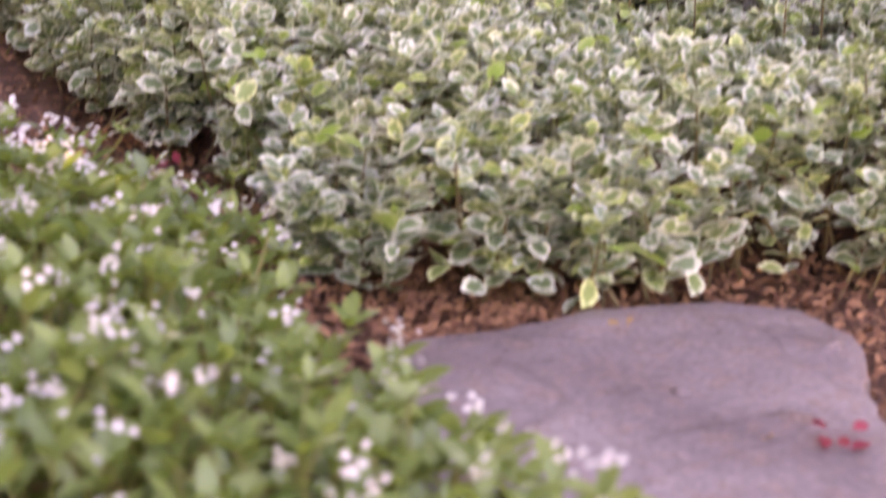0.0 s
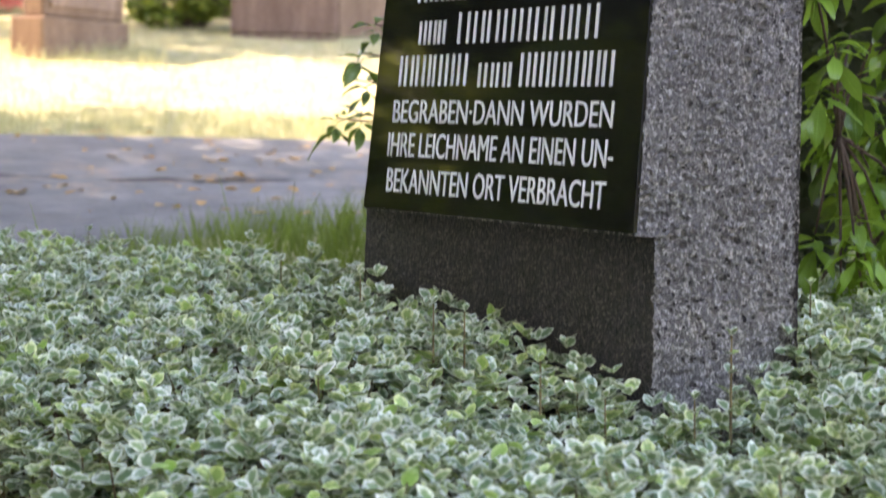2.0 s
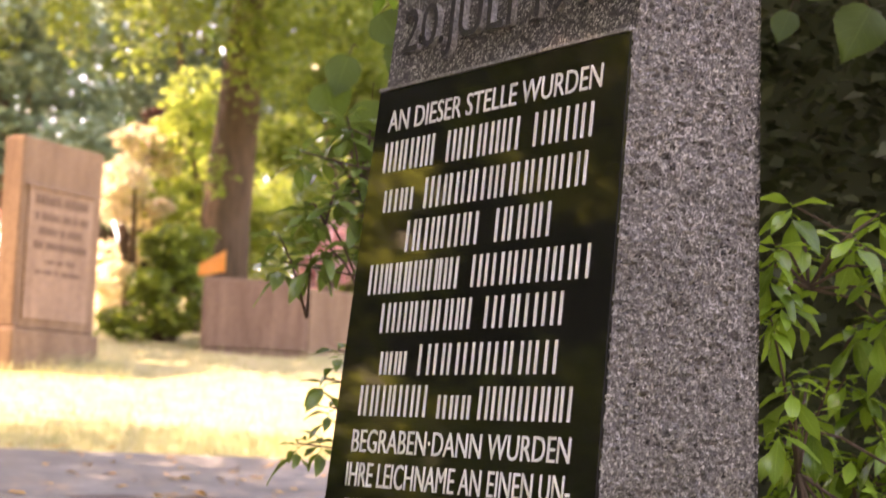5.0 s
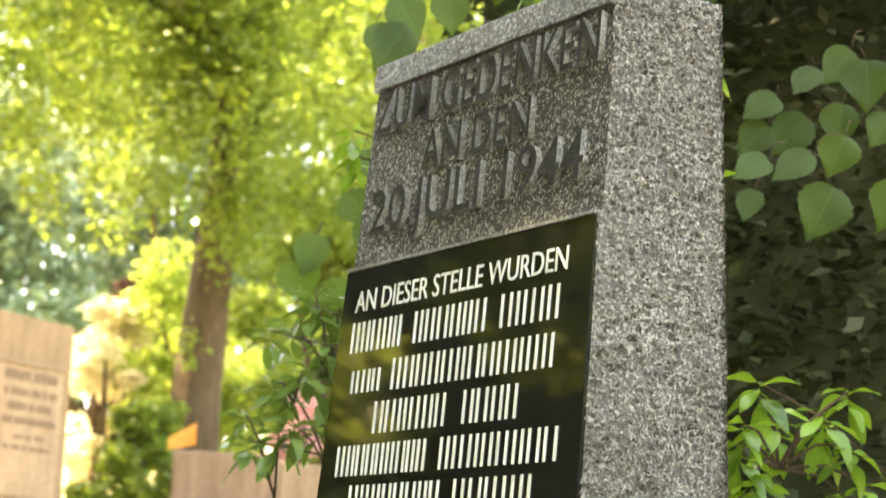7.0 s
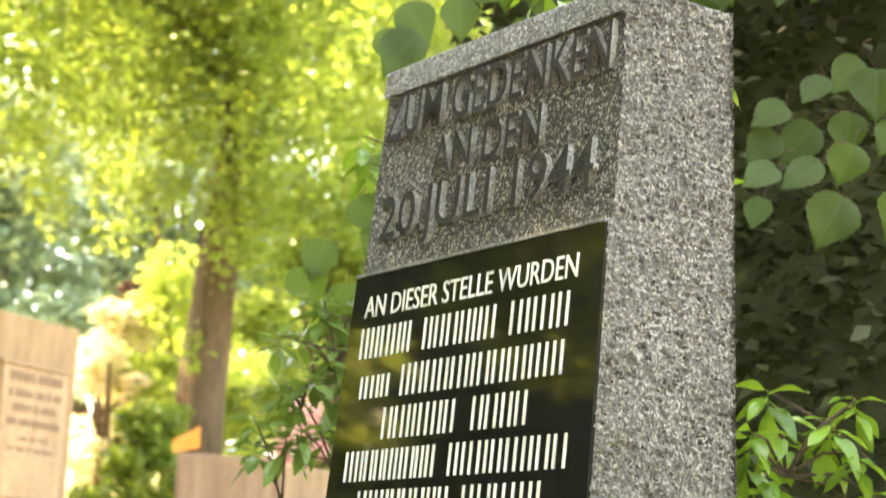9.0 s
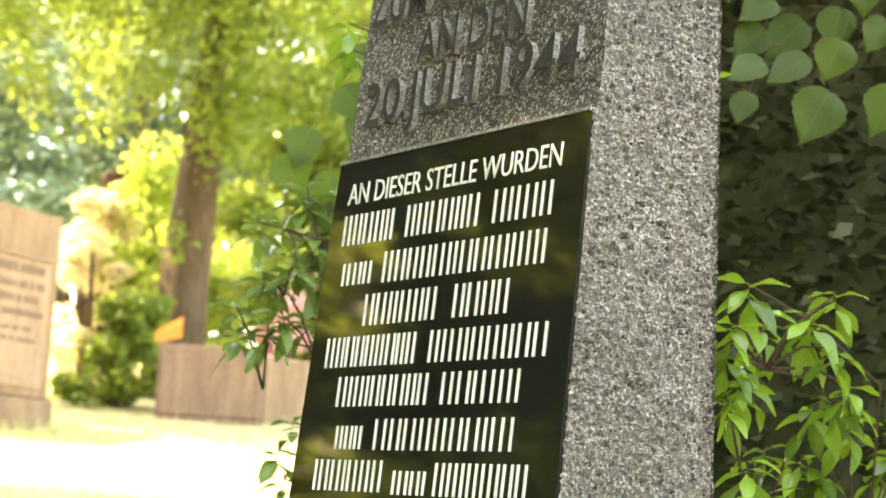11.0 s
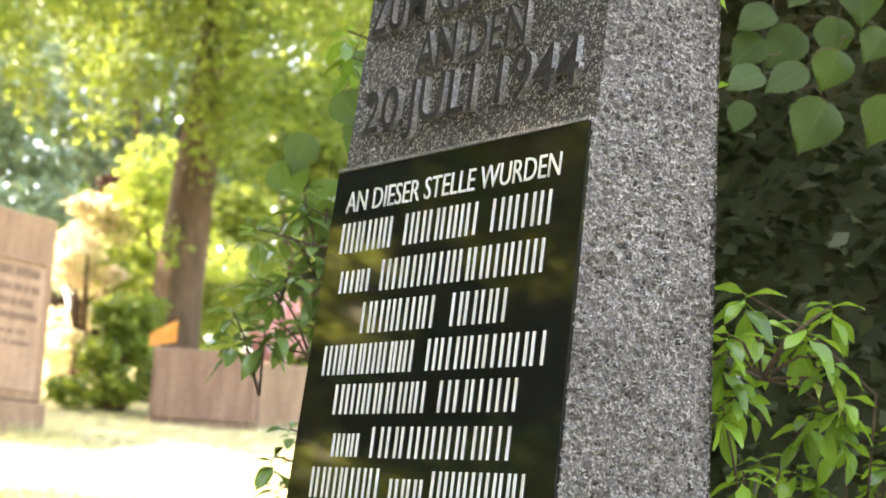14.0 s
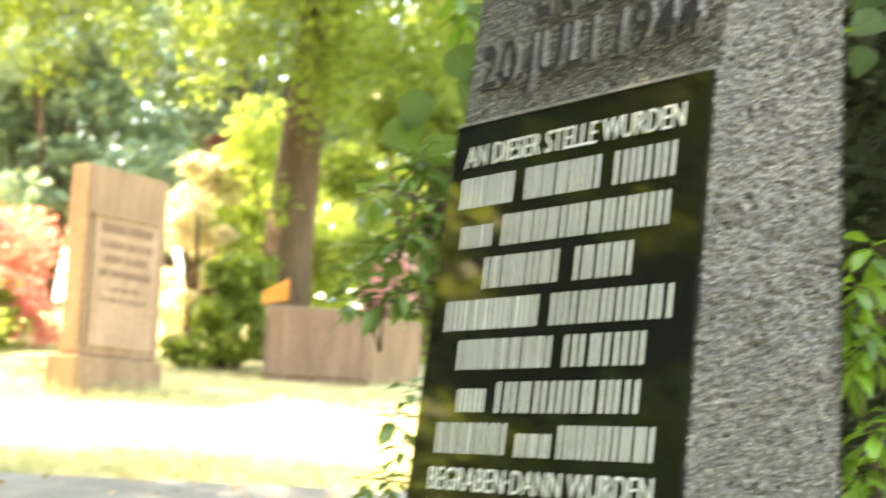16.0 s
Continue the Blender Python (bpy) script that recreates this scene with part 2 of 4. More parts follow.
M["chips"] = leafy("bark_chip", (0.13, 0.050, 0.026), (0.40, 0.20, 0.105), (0.1, 0.05, 0.03), 0.05, 0.9)
M["red_petal"] = leafy("fallen_red_petal", (0.22, 0.015, 0.025), (0.34, 0.025, 0.045), (0.5, 0.05, 0.08), 0.2, 0.5)
M["amber_leaf"] = leafy("fallen_amber_leaf", (0.45, 0.20, 0.04), (0.58, 0.34, 0.08), (0.5, 0.3, 0.1), 0.25, 0.7)

n = Nodes("bark")
st = n.add("Mapping", Vector=n.co.outputs["Object"], Scale=(9.0, 9.0, 1.6)).outputs[0]
rid = n.add("TexNoise", Vector=st, Scale=2.4, Detail=8.0, Roughness=0.7).outputs["Fac"]
n.set(Base_Color=n.ramp(rid, (0.3, (0.045, 0.028, 0.016)), (0.7, (0.145, 0.096, 0.060))), Roughness=0.95)
n.bump(rid, 1.0, 0.04)
M["bark"] = n.m
n = Nodes("twig")
n.set(Base_Color=n.ramp(n.noise(40), (0.3, (0.10, 0.075, 0.035)), (0.7, (0.22, 0.17, 0.07))), Roughness=0.8)
M["twig"] = n.m
n = Nodes("green_stem")
n.set(Base_Color=n.ramp(n.noise(40), (0.3, (0.13, 0.16, 0.035)), (0.7, (0.24, 0.21, 0.06))), Roughness=0.6)
M["stem"] = n.m
n = Nodes("orange_sheet")
n.set(Base_Color=n.mix(n.noise(14), (0.80, 0.28, 0.06), (0.78, 0.42, 0.10)), Roughness=0.6)
M["orange"] = n.m


# ---- shapes ----
DIR, SIDE = Vector((-0.895, 0.447)), Vector((0.447, 0.895))


def at(s, w):
    """A place on the plan: s metres up the slope and w metres across it from where the camera stands."""
    p = Vector((2.0, -1.63)) + DIR * s + SIDE * w
    return p.x, p.y


def rise(x, y):
    """The height of the ground, which climbs from the bed over the path to the graves behind."""
    s = (x - 2.0) * -0.895 + (y + 1.63) * 0.447
    q = max(0.0, s - 1.9)
    if q > 10.1:
        return 1.128 + 0.12 * min(q - 10.1, 12) + 0.02 * max(0, q - 22.1)
    return 0.045 * q + 0.0066 * q * q


def thing(name, label, category, place=(0, 0, 0), group="", kind=""):
    ob = new(name)
    ob.location = place
    return tagged(ob, label, category, group, kind)


def part(name, bm, material, parent, label="", smooth=False, kind=""):
    """Links a bmesh, built in the parent's own space, as one mesh under it."""
    me = bpy.data.meshes.new(name)
    bm.to_mesh(me)
    bm.free()
    me.materials.append(material)
    if smooth:
        me.shade_smooth()
    ob = new(name, me)
    ob.parent = parent
    return tagged(ob, label, "", "", kind)


def mesh_part(name, me, parent, label="", kind="", basis=None):
    ob = new(name, me)
    ob.parent = parent
    if basis is not None:
        ob.matrix_basis = basis
    return tagged(ob, label, "", "", kind)


def box(bm, x0, x1, y0, y1, z0, z1, bevel=0.0, m=None):
    geo = bmesh.ops.create_cube(bm, size=1.0)["verts"]
    for v in geo:
        v.co = Vector((x0 + (v.co.x + 0.5) * (x1 - x0), y0 + (v.co.y + 0.5) * (y1 - y0), z0 + (v.co.z + 0.5) * (z1 - z0)))
    if bevel:
        edges = list({e for v in geo for e in v.link_edges})
        out = bmesh.ops.bevel(bm, geom=edges, offset=bevel, segments=2, affect="EDGES", profile=0.5)
        geo = list({v for f in out["faces"] for v in f.verts} | {v for v in geo if v.is_valid})
    if m is not None:
        bmesh.ops.transform(bm, matrix=m, verts=geo)
    return geo


def tube(bm, points, radii, sides=7):
    """A tapered tube through points."""
    rings = []
    for i, p in enumerate(points):
        a, b = points[max(i - 1, 0)], points[min(i + 1, len(points) - 1)]
        q = (Vector(b) - Vector(a)).normalized().to_track_quat("Z", "Y")
        rings.append([bm.verts.new(Vector(p) + q @ Vector((math.cos(k * math.tau / sides), math.sin(k * math.tau / sides), 0)) * radii[i]) for k in range(sides)])
    for r0, r1 in zip(rings, rings[1:]):
        for k in range(sides):
            bm.faces.new((r0[k], r0[(k + 1) % sides], r1[(k + 1) % sides], r1[k]))
    bm.faces.new(rings[0][::-1])
    bm.faces.new(rings[-1])


def blade(outline, rows, fold, curl, cols=(-1.0, 0.0, 1.0), wave=0.0):
    """A leaf of unit length along +y, as vertices, quads and its own coordinates. outline(v): half width."""
    vs, uv, fs = [], [], []
    c = len(cols)
    for i in range(rows + 1):
        v = i / rows
        h = outline(v)
        for u in cols:
            x = u * h
            vs.append((x, v, abs(u) * h * fold - curl * v * v + wave * math.sin(9 * v + 2 * u) * abs(u)))
            uv.append((0.5 + u * 0.5, v))
    for i in range(rows):
        for k in range(c - 1):
            a = i * c + k
            fs.append((a, a + 1, a + c + 1, a + c))
    return np.array(vs, float), np.array(fs, int), np.array(uv, float)


OVAL = blade(lambda v: 0.34 * math.sin(math.pi * min(1, v * 0.97 + 0.02)) ** 0.75, 4, 0.25, 0.12)
LANCE = blade(lambda v: 0.155 * math.sin(math.pi * min(1, v ** 0.85 * 0.98 + 0.015)) ** 0.9, 6, 0.35, 0.22)
HEART = blade(lambda v: 0.46 * (math.sin(math.pi * min(1.0, v ** 0.62 * 0.985 + 0.01)) ** 0.8) * (1 - 0.15 * v), 7, 0.16, 0.16, (-1, -0.5, 0, 0.5, 1), 0.02)
SMALL = blade(lambda v: 0.32 * math.sin(math.pi * min(1, v * 0.96 + 0.03)), 2, 0.3, 0.1)
# a plain four-cornered leaf for foliage far off or out of sight
FAR = (np.array([(0, 0, 0), (0.30, 0.45, 0.05), (0, 1, -0.08), (-0.30, 0.45, 0.05)], float), np.array([(0, 1, 2, 3)]), np.array([(0.5, 0), (1, 0.5), (0.5, 1), (0, 0.5)], float))
NEEDLE = blade(lambda v: 0.10 * (1 - 0.8 * v), 1, 0.3, 0.0)
GRASS = blade(lambda v: 0.022 * (1 - 0.9 * v), 3, 0.3, 0.25, (-1.0, 1.0))
CHIP = blade(lambda v: 0.22 + 0.06 * math.sin(5 * v), 2, 0.15, 0.1)


def scatter(name, shape, pos, tip, up, size, material, width=None):
    """One mesh of many leaves: places, the ways their tips point, the ways their faces look, their lengths."""
    vs, fs, uv = shape
    pos, tip, up, size = (np.asarray(a, float) for a in (pos, tip, up, size))
    n = len(pos)
    tip = tip / (np.linalg.norm(tip, axis=1)[:, None] + 1e-9)
    x = np.cross(tip, up)
    x /= np.linalg.norm(x, axis=1)[:, None] + 1e-9
    z = np.cross(x, tip)
    wid = size if width is None else size * width
    co = (pos[:, None] + vs[None, :, 0, None] * x[:, None] * wid[:, None, None] + vs[None, :, 1, None] * tip[:, None] * size[:, None, None]
          + vs[None, :, 2, None] * z[:, None] * size[:, None, None]).reshape(-1, 3)
    faces = (fs[None] + (np.arange(n) * len(vs))[:, None, None]).reshape(-1, 4)
    me = bpy.data.meshes.new(name)
    me.vertices.add(len(co))
    me.vertices.foreach_set("co", co.ravel())
    me.loops.add(faces.size)
    me.loops.foreach_set("vertex_index", faces.ravel())
    me.polygons.add(len(faces))
    me.polygons.foreach_set("loop_start", np.arange(len(faces)) * 4)
    me.polygons.foreach_set("loop_total", np.full(len(faces), 4))
    layer = me.uv_layers.new(name="leaf")
    layer.data.foreach_set("uv", np.tile(uv, (n, 1))[faces.ravel()].ravel())
    me.update(calc_edges=True)
    me.shade_smooth()
    me.materials.append(material)
    return me


def turned(rng, n, lift=0.3, spread=1.0):
    """Random tip ways, near level with some lift, and face ways, near upright."""
    a = rng.uniform(0, math.tau, n)
    tip = np.stack([np.cos(a), np.sin(a), rng.normal(lift, 0.4, n)], 1)
    up = np.stack([rng.normal(0, spread, n), rng.normal(0, spread, n), np.ones(n)], 1)
    return tip, up


def inside(poly, x, y):
    hit = np.zeros(len(x), bool)
    for (x0, y0), (x1, y1) in zip(poly, poly[1:] + poly[:1]):
        cross = ((y0 > y) != (y1 > y)) & (x < (x1 - x0) * (y - y0) / (y1 - y0 + 1e-12) + x0)
        hit ^= cross
    return hit


def edge_distance(poly, x, y):
    best = np.full(len(x), 9.0)
    for (x0, y0), (x1, y1) in zip(poly, poly[1:] + poly[:1]):
        dx, dy = x1 - x0, y1 - y0
        k = np.clip(((x - x0) * dx + (y - y0) * dy) / (dx * dx + dy * dy), 0, 1)
        best = np.minimum(best, np.hypot(x - x0 - k * dx, y - y0 - k * dy))
    return best


rises = np.vectorize(rise)

# ---- ground and path ----
def build_ground():
    bm = bmesh.new()
    cuts = [-60, -30, -15, -8, -4, -2] + [i * 0.25 for i in range(-4, 60)] + [16, 18, 21, 25, 30, 40, 60, 100, 300]
    across = [-300, -80, -30, -15, -8, -4] + [i * 0.5 for i in range(-6, 13)] + [8, 12, 20, 40, 100, 300]
    rows = []
    for s in cuts:
        row = []
        for w in across:
            x, y = at(s, w)
            lump = 0.02 * noise.noise((x * 1.7, y * 1.7, 0)) * (1 if s < 30 else 0)
            row.append(bm.verts.new((x, y, rise(x, y) + lump)))
        rows.append(row)
    for a, b in zip(rows, rows[1:]):
        for k in range(len(across) - 1):
            bm.faces.new((a[k], a[k + 1], b[k + 1], b[k]))
    bmesh.ops.recalc_face_normals(bm, faces=bm.faces)
    ob = part("ground", bm, M["ground"], None, smooth=True)
    tagged(ob, "sloping ground of bare brown soil and turf, sun glare put into its pale colour", "ground", kind="structure")
    bm = bmesh.new()
    rows = []
    for i in range(15):
        row = []
        for w in [-20, -10] + [k * 0.4 - 4 for k in range(26)] + [12, 25]:
            near = 4.95 + 0.65 * min(1.0, max(0.0, (w + 0.6) / 0.8))
            s = near + i * (7.9 - near) / 14
            x, y = at(s + (0.06 * noise.noise((w * 0.9, i, 3)) if i in (0, 14) else 0), w)
            row.append(bm.verts.new((x, y, rise(x, y) + (0.034 if 0 < i < 14 else 0.0))))
        rows.append(row)
    for a, b in zip(rows, rows[1:]):
        for k in range(len(a) - 1):
            bm.faces.new((a[k], a[k + 1], b[k + 1], b[k]))
    bmesh.ops.recalc_face_normals(bm, faces=bm.faces)
    ob = part("path", bm, M["asphalt"], None, smooth=True)
    tagged(ob, "grey worn asphalt cemetery path strewn with litter", "path", kind="structure")


build_ground()

# ---- memorial stone ----
FOOT, SEAM, FIELD_TOP, TOP = 0.45, 1.247, 1.583, 1.633
LEAN = 0.0758


def stone_x(z):
    return -0.756 + 0.0445 * (z - FOOT), -0.0265 * (z - FOOT)


def stone_front(z):
    if z < FOOT:
        return 0.037
    return LEAN * (z - FOOT) + (0.011 if SEAM < z < FIELD_TOP else 0.0)


def front_pose(x, z, lift=0.0):
    """On the leaning front: x along it, y up it, z out of it."""
    up = Vector((0, LEAN, 1)).normalized()
    out = Vector((0, -1, LEAN)).normalized()
    m = Matrix(((1, up.x, out.x, x), (0, up.y, out.y, LEAN * (z - FOOT)), (0, up.z, out.z, z), (0, 0, 0, 1)))
    return m @ Matrix.Translation((0, 0, lift))


def letter_mesh(words, weight):
    cu = bpy.data.curves.new("inscription", "FONT")
    cu.body, cu.size, cu.extrude, cu.offset, cu.resolution_u = words, 1.0, 0.02, weight, 3
    ob = new("inscription", cu)
    bpy.context.view_layer.update()
    me = bpy.data.meshes.new_from_object(ob.evaluated_get(bpy.context.evaluated_depsgraph_get()))
    bpy.data.objects.remove(ob)
    co = np.empty(len(me.vertices) * 3)
    me.vertices.foreach_get("co", co)
    return me, co.reshape(-1, 3)


def lettering(line, width, height, depth, weight, material):
    """The letters of a line as one mesh each, fitted together to that width and height from the origin."""
    whole = letter_mesh(line, weight)[1]
    cap = letter_mesh("H", weight)[1]
    x0, x1, y0, y1 = whole[:, 0].min(), whole[:, 0].max(), cap[:, 1].min(), cap[:, 1].max()
    made, done = [], ""
    for sign in line:
        done += sign
        if sign == " ":
            continue
        me, co = letter_mesh(sign, weight)
        end = letter_mesh(done, weight)[1][:, 0].max()
        co[:, 0] += end - co[:, 0].max() - x0
        if sign.isdigit():
            # the font's figures differ in height: bring them to the capitals' height
            lo, hi = co[:, 1].min(), co[:, 1].max()
            co[:, 1] = (co[:, 1] - lo) / (hi - lo) * height
        else:
            co[:, 1] = (co[:, 1] - y0) / (y1 - y0) * height
        co[:, 0] *= width / (x1 - x0)
        co[:, 2] = (co[:, 2] - co[:, 2].min()) / (co[:, 2].max() - co[:, 2].min()) * depth
        me.vertices.foreach_set("co", co.ravel())
        me.update()
        me.materials.append(material)
        made.append(me)
    return made


def build_stone():
    ob = thing("memorial_stone", "tall grey granite memorial stele with a dark polished inscribed front", "memorial stone")
    bm = bmesh.new()
    levels = [0.0, 0.1, 0.2]
    z = 0.22
    while z < TOP:
        levels.append(z)
        z += 0.0038
    levels = [v for v in levels if min(abs(v - e) for e in (FOOT, SEAM, FIELD_TOP, TOP)) > 0.003]
    levels += [FOOT - 0.001, FOOT + 0.001, SEAM - 0.001, SEAM + 0.001, FIELD_TOP - 0.001, FIELD_TOP + 0.001, TOP - 0.004, TOP]
    levels.sort()
    rings = []
    for z in levels:
        x0, x1 = stone_x(z)
        y0, y1 = stone_front(z), 0.318
        x0 -= 0.052 if z < FOOT else 0.0
        inset = 0.005 if z >= TOP - 0.0005 else 0.0
        pts = []
        for i in range(60):
            pts.append((x0 + (x1 - x0) * i / 60, y0, 0.0010, (0, -1)))
        for i in range(84):
            pts.append((x1, y0 + (y1 - y0) * i / 84, 0.0090, (1, 0)))
        for i in range(10):
            pts.append((x1 + (x0 - x1) * i / 10, y1, 0.003, (0, 1)))
        for i in range(8):
            pts.append((x0, y1 + (y0 - y1) * i / 8, 0.003, (-1, 0)))
        ring = []
        cx, cy = (x0 + x1) / 2, (y0 + y1) / 2
        for x, y, amp, (nx, ny) in pts:
            d = amp * (noise.noise((x * 75, y * 75, z * 75)) + 0.6 * noise.noise((x * 160, y * 160, z * 160 + 9)))
            if nx > 0:
                # chisel-struck face: sharp crests that run roughly level
                d = amp * (0.55 - 1.5 * abs(noise.noise((x * 40, y * 50, z * 82))) - 0.6 * abs(noise.noise((x * 90, y * 105 + 4, z * 150))) + 0.4 * noise.noise((3.0, y * 22, z * 26)))
            d -= amp * 0.8
            x, y = x + nx * d, y + ny * d
            x += (cx - x) * inset * 4
            y += (cy - y) * inset * 4
            ring.append(bm.verts.new((x, y, z)))
        rings.append(ring)
    for a, b in zip(rings, rings[1:]):
        for k in range(len(a)):
            bm.faces.new((a[k], a[(k + 1) % len(a)], b[(k + 1) % len(a)], b[k]))
    bm.faces.new(rings[-1])
    bm.faces.new(rings[0][::-1])
    bm.normal_update()
    body = part("body", bm, M["granite_rough"], ob, "rough-hewn speckled grey granite")
    body.data.materials.append(M["granite_field"])
    body.data.materials.append(M["granite_base"])
    for f in body.data.polygons:
        if f.normal.y < -0.6 and f.center.z < FIELD_TOP:
            f.material_index = 1 if f.center.z > FOOT else 2
    # polished panel, its edge just inside the stone's
    bm = bmesh.new()
    corners = []
    for z in (FOOT + 0.004, SEAM - 0.004):
        x0, x1 = stone_x(z)
        corners.append((x0 + 0.002, x1 - 0.0045, z))
    lo, hi = corners
    vs = []
    for d in (0.004, -0.003):
        for x, z in ((lo[0], lo[2]), (lo[1], lo[2]), (hi[1], hi[2]), (hi[0], hi[2])):
            vs.append(bm.verts.new((x, LEAN * (z - FOOT) + d, z)))
    for f in ((0, 1, 2, 3), (7, 6, 5, 4), (0, 4, 5, 1), (1, 5, 6, 2), (2, 6, 7, 3), (3, 7, 4, 0)):
        bm.faces.new([vs[i] for i in f])
    bmesh.ops.recalc_face_normals(bm, faces=bm.faces)
    bmesh.ops.bevel(bm, geom=list(bm.edges), offset=0.0012, segments=2, affect="EDGES")
    panel = part("polished_panel", bm, M["granite_polished"], ob, "black polished granite panel")
    # added pale strip paints the line of light along the panel's top edge
    bm = bmesh.new()
    x0, x1 = stone_x(SEAM)
    box(bm, x0 + 0.002, x1 - 0.006, -0.0055, 0.010, -0.0028, 0.0028, 0.001, Matrix.Translation((0, LEAN * (SEAM - FOOT), SEAM)))
    part("ledge", bm, M["granite_lit"], ob, "thin added granite ledge, edge light put into its pale colour")
    # painted text on the panel
    for words, xa, xb, za, zb in (("AN DIESER STELLE WURDEN", -0.676, -0.082, 1.166, 1.203), ("BEGRABEN\u00b7DANN WURDEN", -0.678, -0.074, 0.604, 0.642),
                                  ("IHRE LEICHNAME AN EINEN UN-", -0.686, -0.066, 0.546, 0.586), ("BEKANNTEN ORT VERBRACHT", -0.680, -0.076, 0.485, 0.525)):
        for me in lettering(words, xb - xa, zb - za, 0.0018, -0.004, M["paint"]):
            mesh_part("painted_letter", me, panel, "", basis=front_pose(xa, za, 0.003))
    # lines kept as plain strokes
    plain = ((-0.679, -0.515, 1.092, 1.146, 5), (-0.485, -0.275, 1.092, 1.146, 6), (-0.245, -0.085, 1.092, 1.146, 4),
             (-0.665, -0.565, 1.020, 1.059, 3), (-0.54, -0.09, 1.018, 1.071, 12), (-0.58, -0.36, 0.946, 1.0, 6), (-0.32, -0.172, 0.946, 1.0, 4),
             (-0.682, -0.405, 0.876, 0.928, 9), (-0.375, -0.065, 0.876, 0.928, 8), (-0.63, -0.355, 0.808, 0.859, 8), (-0.325, -0.115, 0.808, 0.859, 5),
             (-0.62, -0.53, 0.736, 0.775, 3), (-0.50, -0.12, 0.735, 0.786, 9), (-0.672, -0.458, 0.666, 0.718, 6), (-0.43, -0.33, 0.664, 0.702, 3), (-0.318, -0.073, 0.664, 0.716, 7))
    rng = random.Random(4)
    bm = bmesh.new()
    box(bm, 0, 1, 0, 1, 0, 1)
    stroke = bpy.data.meshes.new("inscription_bar")
    bm.to_mesh(stroke)
    bm.free()
    stroke.materials.append(M["paint"])
    for xa, xb, za, zb, count in plain:
        cell = (xb - xa) / count
        for i in range(count):
            for q in (0.08, 0.62):
                x = cell * (i + q + rng.uniform(-0.06, 0.06))
                mesh_part("inscription_bar", stroke, panel, basis=front_pose(xa + x, za, 0.003) @ Matrix.Diagonal((0.0058, zb - za, 0.0018, 1)))
    # raised granite letters above
    for words, xa, xb, za, zb in (("ZUM GEDENKEN", -0.684, -0.055, 1.495, 1.574), ("AN DEN", -0.522, -0.217, 1.402, 1.472), ("20.JULI 1944", -0.668, -0.072, 1.308, 1.388)):
        for me in lettering(words, xb - xa, zb - za, 0.0125, 0.004, M["granite_letter"]):
            # letter sides get the lighter granite, as if catching light
            me.materials.append(M["granite_lit"])
            for f in me.polygons:
                f.material_index = 1 if abs(f.normal.z) < 0.5 else 0
            mesh_part("raised_letter", me, body, "", basis=front_pose(xa, za, -0.0125))
    return ob


build_stone()

# ---- bed ----
def build_slab():
    ob = thing("stepping_stone", "flat purple-grey slate slab with chipped edges on soil", "stone slab", (0.83, -0.75, 0))
    outline = [(0.60, -0.84), (0.61, -0.74), (0.605, -0.63), (0.645, -0.50), (0.70, -0.44), (0.78, -0.445), (0.835, -0.475), (0.90, -0.535), (1.01, -0.60), (1.16, -0.72), (1.20, -0.88), (1.10, -1.02), (0.92, -1.05), (0.72, -0.98)]
    bm = bmesh.new()
    pts = []
    for i, p in enumerate(outline):
        q = outline[(i + 1) % len(outline)]
        for k in range(5):
            x, y = p[0] + (q[0] - p[0]) * k / 5, p[1] + (q[1] - p[1]) * k / 5
            j = 0.006 * noise.noise((x * 30, y * 30, 1))
            pts.append((x - 0.83 + j, y + 0.75 + j))
    rings = []
    for shrink, z in ((1.0, -0.02), (1.0, 0.018), (0.992, 0.028), (0.975, 0.033), (0.8, 0.036), (0.55, 0.037), (0.3, 0.037), (0.1, 0.036)):
        rings.append([bm.verts.new((x * shrink, y * shrink, z + (0.004 * noise.noise((x * shrink * 7, y * shrink * 7, 5)) if z > 0.02 else 0))) for x, y in pts])
    for a, b in zip(rings, rings[1:]):
        for k in range(len(pts)):
            bm.faces.new((a[k], a[(k + 1) % len(pts)], b[(k + 1) % len(pts)], b[k]))
    bm.faces.new(rings[-1])
    me_ob = part("slab", bm, M["slate"], ob, smooth=True)
    # flaked ledges on the top face
    for (xa, ya), (xb, yb) in (((0.823, -0.704), (0.848, -0.693)), ((0.893, -0.678), (0.958, -0.613)), ((0.811, -0.516), (0.793, -0.471))):
        bm = bmesh.new()
        way = Vector((xb - xa, yb - ya, 0))
        side = Vector((-way.y, way.x, 0)).normalized()
        rows = []
        for i in range(9):
            u = i / 8
            c = Vector((xa - 0.83, ya + 0.75, 0)) + way * u + side * 0.006 * noise.noise((u * 4, xa * 9, 2))
            w = 0.002 + 0.007 * math.sin(math.pi * u)
            rows.append([bm.verts.new(c + side * w * k + Vector((0, 0, 0.034 + up * math.sin(math.pi * u)))) for k, up in ((-1, 0.0), (-0.6, 0.009), (0.3, 0.008), (1.6, 0.0))])
        for p, q in zip(rows, rows[1:]):
            for k in range(3):
                bm.faces.new((p[k], p[k + 1], q[k + 1], q[k]))
        bmesh.ops.recalc_face_normals(bm, faces=bm.faces)
        part("flaked_ledge", bm, M["slate"], me_ob, smooth=True)
    return ob


build_slab()

